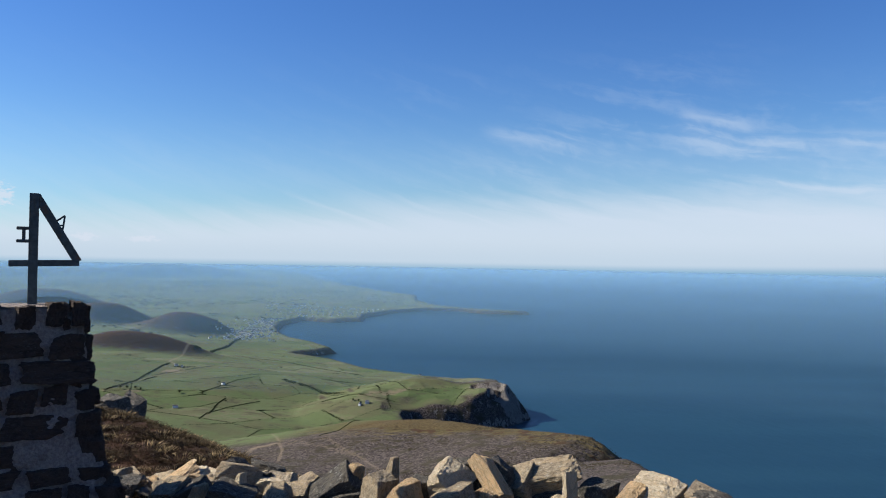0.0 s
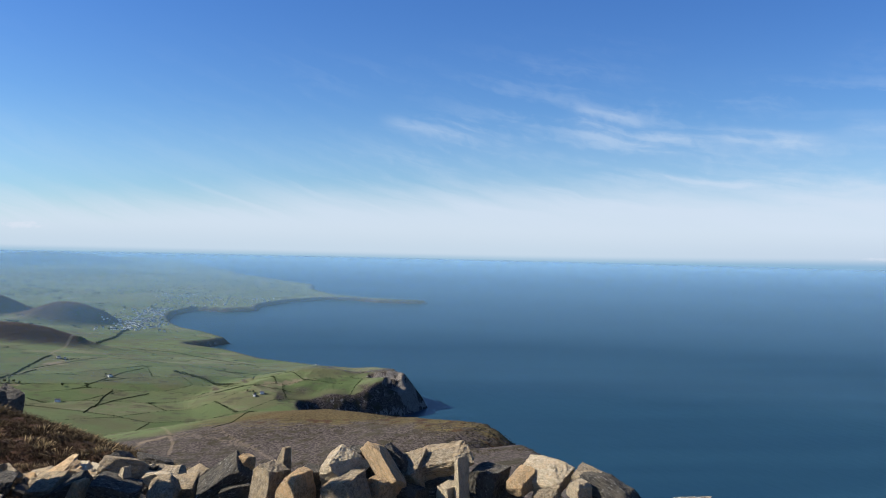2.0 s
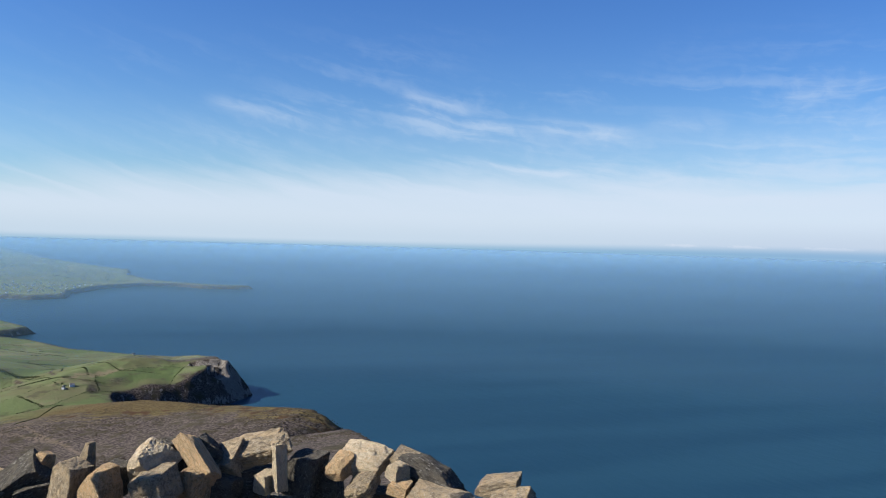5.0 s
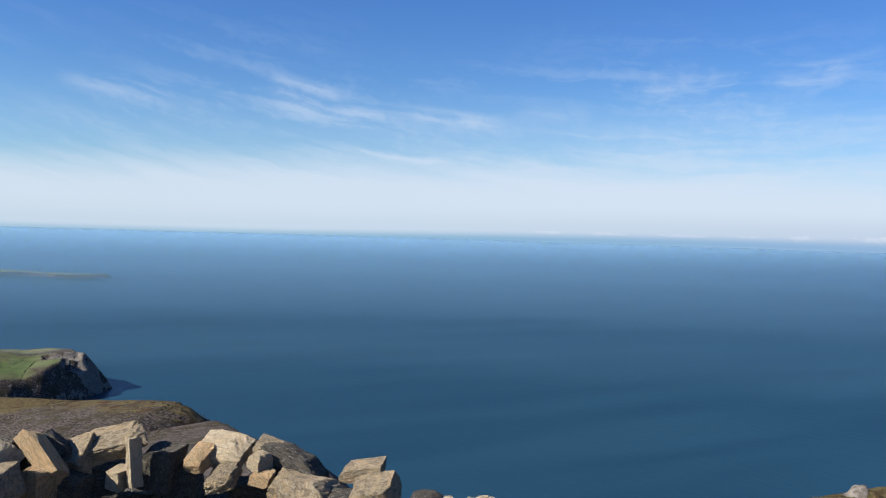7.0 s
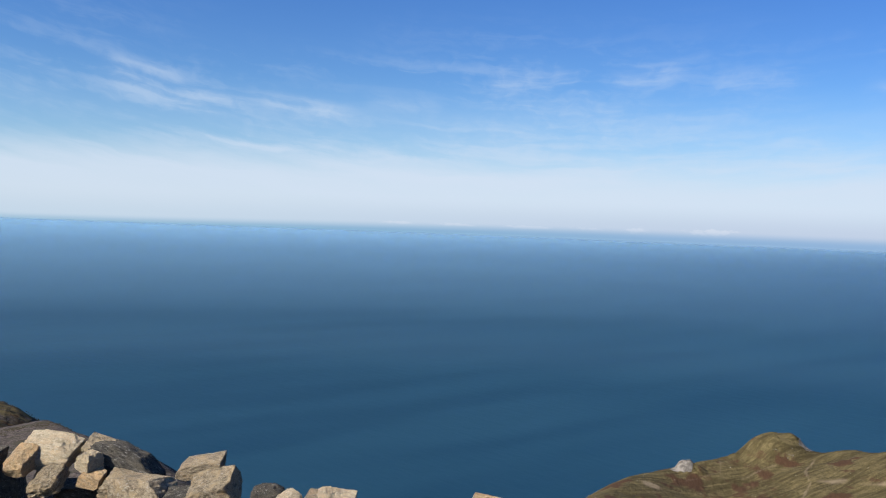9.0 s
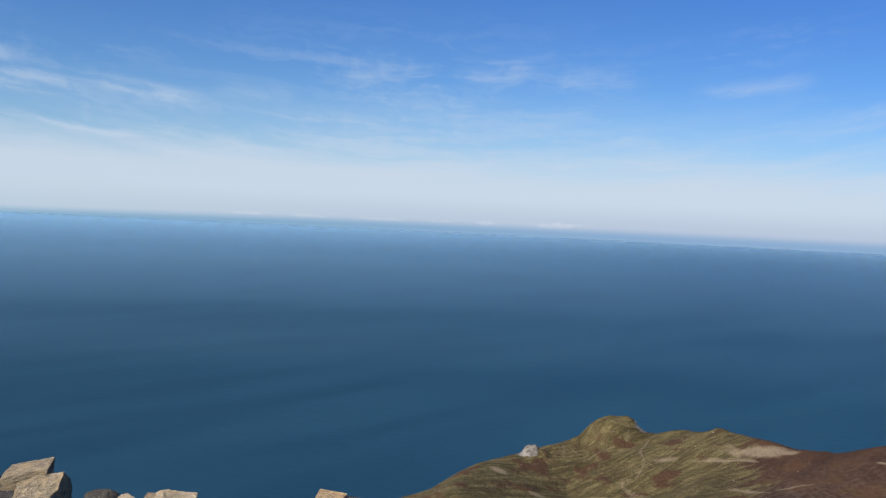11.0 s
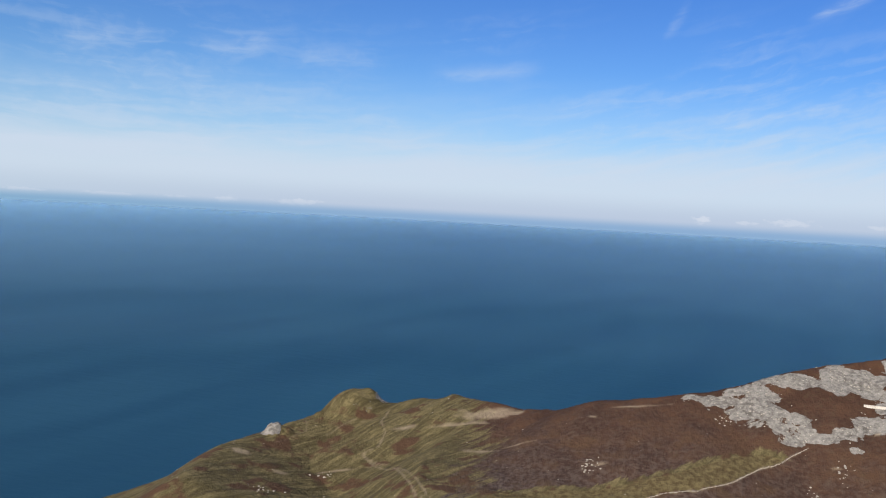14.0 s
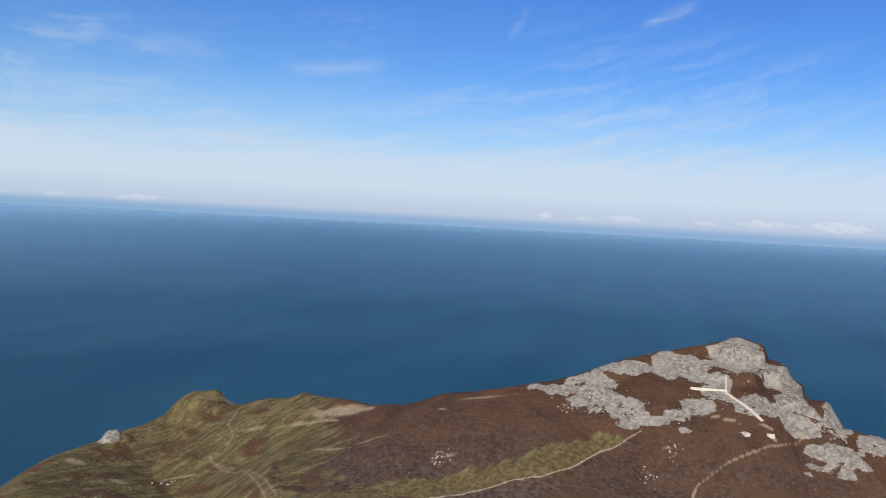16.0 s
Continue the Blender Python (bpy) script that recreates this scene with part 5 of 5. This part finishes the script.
def scatter_boulders(name, spots, mat, seed, label):
    """Boulders (x, y, radius) lying on the slope, as one mesh."""
    sp = np.array(spots)
    z, _ = height(sp[:, 0], sp[:, 1])
    ob = lumps(name, np.stack([sp[:, 0], sp[:, 1], z - 0.2 * sp[:, 2], sp[:, 2], sp[:, 2] * 0.75], 1), mat, seed)
    return tagged(ob, label, "boulders", kind="stuff")


def make_boulders():
    rng = random.Random(31)
    spots = []
    for px, py, rx, ry, turn in SCREE:
        for _ in range(int(rx * ry * 0.10)):
            u, v = rng.gauss(0, 0.45), rng.gauss(0, 0.45)
            c, q = math.cos(radians(turn)), math.sin(radians(turn))
            spots.append((px + u * rx * c - v * ry * q, py + u * rx * q + v * ry * c, rng.choice((0.3, 0.4, 0.5, 0.6, 0.9))))
    scatter_boulders("scree_boulders", spots, GREYROCK, 3, "grey scree boulders spilling down the quarried peak")
    spots = []
    for _ in range(160):
        az, d = rng.uniform(-104, -48), rng.uniform(560, 900)
        x, y, _z = polar(az, d)
        spots.append((x, y, rng.choice((0.25, 0.3, 0.4, 0.6))))
    for px, py, k in ((687, 167, 26), (790, 70, 18), (745, -28, 16), (712, -5, 14), (560, 405, 14), (648, 402, 10)):
        for _ in range(k):
            spots.append((px + rng.gauss(0, 6), py + rng.gauss(0, 5), rng.choice((0.5, 0.7, 1.1))))
    scatter_boulders("heather_boulders", spots, GREYROCK, 4, "pale scattered boulders lying in brown heather")


GREYROCK = material("far grey boulder rock", plain_look((0.15, 0.132, 0.11), (0.30, 0.27, 0.23), 0.6), 0.95, 0.1)
make_boulders()


# ---- boundary walls, bold hedges and single trees ----
def line_spots(line, gap, size, jitter, rng):
    out = []
    for (ax, ay), (bx, by) in zip(line[:-1], line[1:]):
        k = max(1, int(math.hypot(bx - ax, by - ay) / gap))
        for i in range(k):
            f = (i + rng.random()) / k
            out.append((ax + (bx - ax) * f + rng.gauss(0, jitter), ay + (by - ay) * f + rng.gauss(0, jitter), size * rng.uniform(0.6, 1.3)))
    return out


def make_lines():
    rng = random.Random(61)
    spots = line_spots(TRACKS[1][0], 0.8, 0.55, 0.25, rng)
    scatter_boulders("boundary_wall", spots, GREYROCK, 8, "tumbled pale dry stone wall crossing the heather")
    rows = []
    for line, gap, size, jitter in (([(-723, 2514), (-727, 2604), (-696, 2724), (-623, 2894)], 2.2, 1.7, 0.8), ([(-718, 2603), (-736, 2768), (-736, 2875)], 2.2, 1.9, 1.2),
                                    ([(-1143, 2851), (-1103, 3029), (-1124, 3298), (-1148, 3543)], 2.6, 2.6, 3.0), ([(-1089, 3166), (-1015, 3341), (-957, 3541), (-813, 3540), (-682, 3482)], 2.4, 1.3, 0.8),
                                    ([(-845, 2916), (-810, 3042), (-773, 3183), (-724, 3252)], 2.4, 1.6, 1.5), ([(-613, 3243), (-539, 3199), (-468, 3157), (-366, 3022)], 1.4, 2.2, 8.0),
                                    ([(-1002, 4235), (-790, 4174), (-587, 3949), (-354, 3739)], 3.0, 1.8, 1.5), ([(-468, 3157), (-307, 2848), (-151, 2820)], 2.2, 1.3, 0.8),
                                    ([(-482, 3398), (-325, 3441), (-119, 2934), (20, 2916)], 2.4, 1.3, 0.8), ([(-244, 1699), (-225, 1760), (-200, 1880), (-160, 2000)], 1.6, 1.1, 0.4),
                                    ([(-1180, 4000), (-1215, 4500), (-1226, 5099)], 3.0, 4.0, 6.0), ([(-1090, 3420), (-1050, 3400), (-1020, 3440)], 3.0, 3.0, 6.0)):
        rows += line_spots(line, gap, size, jitter, rng)
    sp = np.array(rows)
    z, _ = height(sp[:, 0], sp[:, 1])
    tagged(lumps("hedge", np.stack([sp[:, 0], sp[:, 1], z, sp[:, 2], sp[:, 2] * 0.8], 1), HEDGE, 9), "bold dark hedges, gorse and lane trees on the plain", "hedge", kind="stuff")


make_lines()


def make_tree(x, y, tall, seed):
    rng = random.Random(seed)
    gz, _ = height(np.array([float(x)]), np.array([float(y)]))
    X, Y, Z, g = squash(np.array([float(x)]), np.array([float(y)]), gz)
    ob = tagged(new("tree"), "round broadleaved tree standing alone among green fields", "tree", "field trees")
    ob.matrix_basis = pose(X[0], Y[0], Z[0], 0, 0, rng.uniform(0, 360)) @ Matrix.Scale(float(g[0]), 4)
    bm = bmesh.new()
    bmesh.ops.create_cone(bm, cap_ends=True, segments=8, radius1=0.05 * tall, radius2=0.02 * tall, depth=0.6 * tall, matrix=Matrix.Translation((0, 0, 0.26 * tall)))
    for k in range(4):
        a = k * 1.6 + rng.random()
        bmesh.ops.create_cone(bm, cap_ends=True, segments=6, radius1=0.02 * tall, radius2=0.008 * tall, depth=0.4 * tall,
                              matrix=Matrix.Translation((0.12 * tall * math.cos(a), 0.12 * tall * math.sin(a), 0.5 * tall)) @ Matrix.Rotation(a, 4, "Z") @ Matrix.Rotation(0.6, 4, "Y"))
    part("trunk", bm, BARK, ob)
    bm = bmesh.new()
    for _ in range(60):
        way = Vector((rng.gauss(0, 1), rng.gauss(0, 1), rng.gauss(0, 0.8))).normalized() * rng.uniform(0.15, 0.42) * tall
        size = tall * rng.uniform(0.05, 0.13)
        at = Vector((way.x, way.y, 0.62 * tall + way.z * 0.8))
        got = bmesh.ops.create_icosphere(bm, subdivisions=1, radius=size, matrix=Matrix.Translation(at))
        for v in got["verts"]:
            v.co += (v.co - at) * rng.uniform(-0.35, 0.35)
    part("crown", bm, HEDGE, ob)


for i, (x, y, tall) in enumerate(((-906, 2910, 12), (-270, 2762, 9), (-290, 2780, 8), (-720, 2809, 8), (-1085, 2900, 12), (-1062, 2915, 10), (-1105, 2890, 11), (-1040, 2905, 9), (-1120, 3420, 11), (-820, 3105, 9))):
    make_tree(x, y, tall, 200 + i)
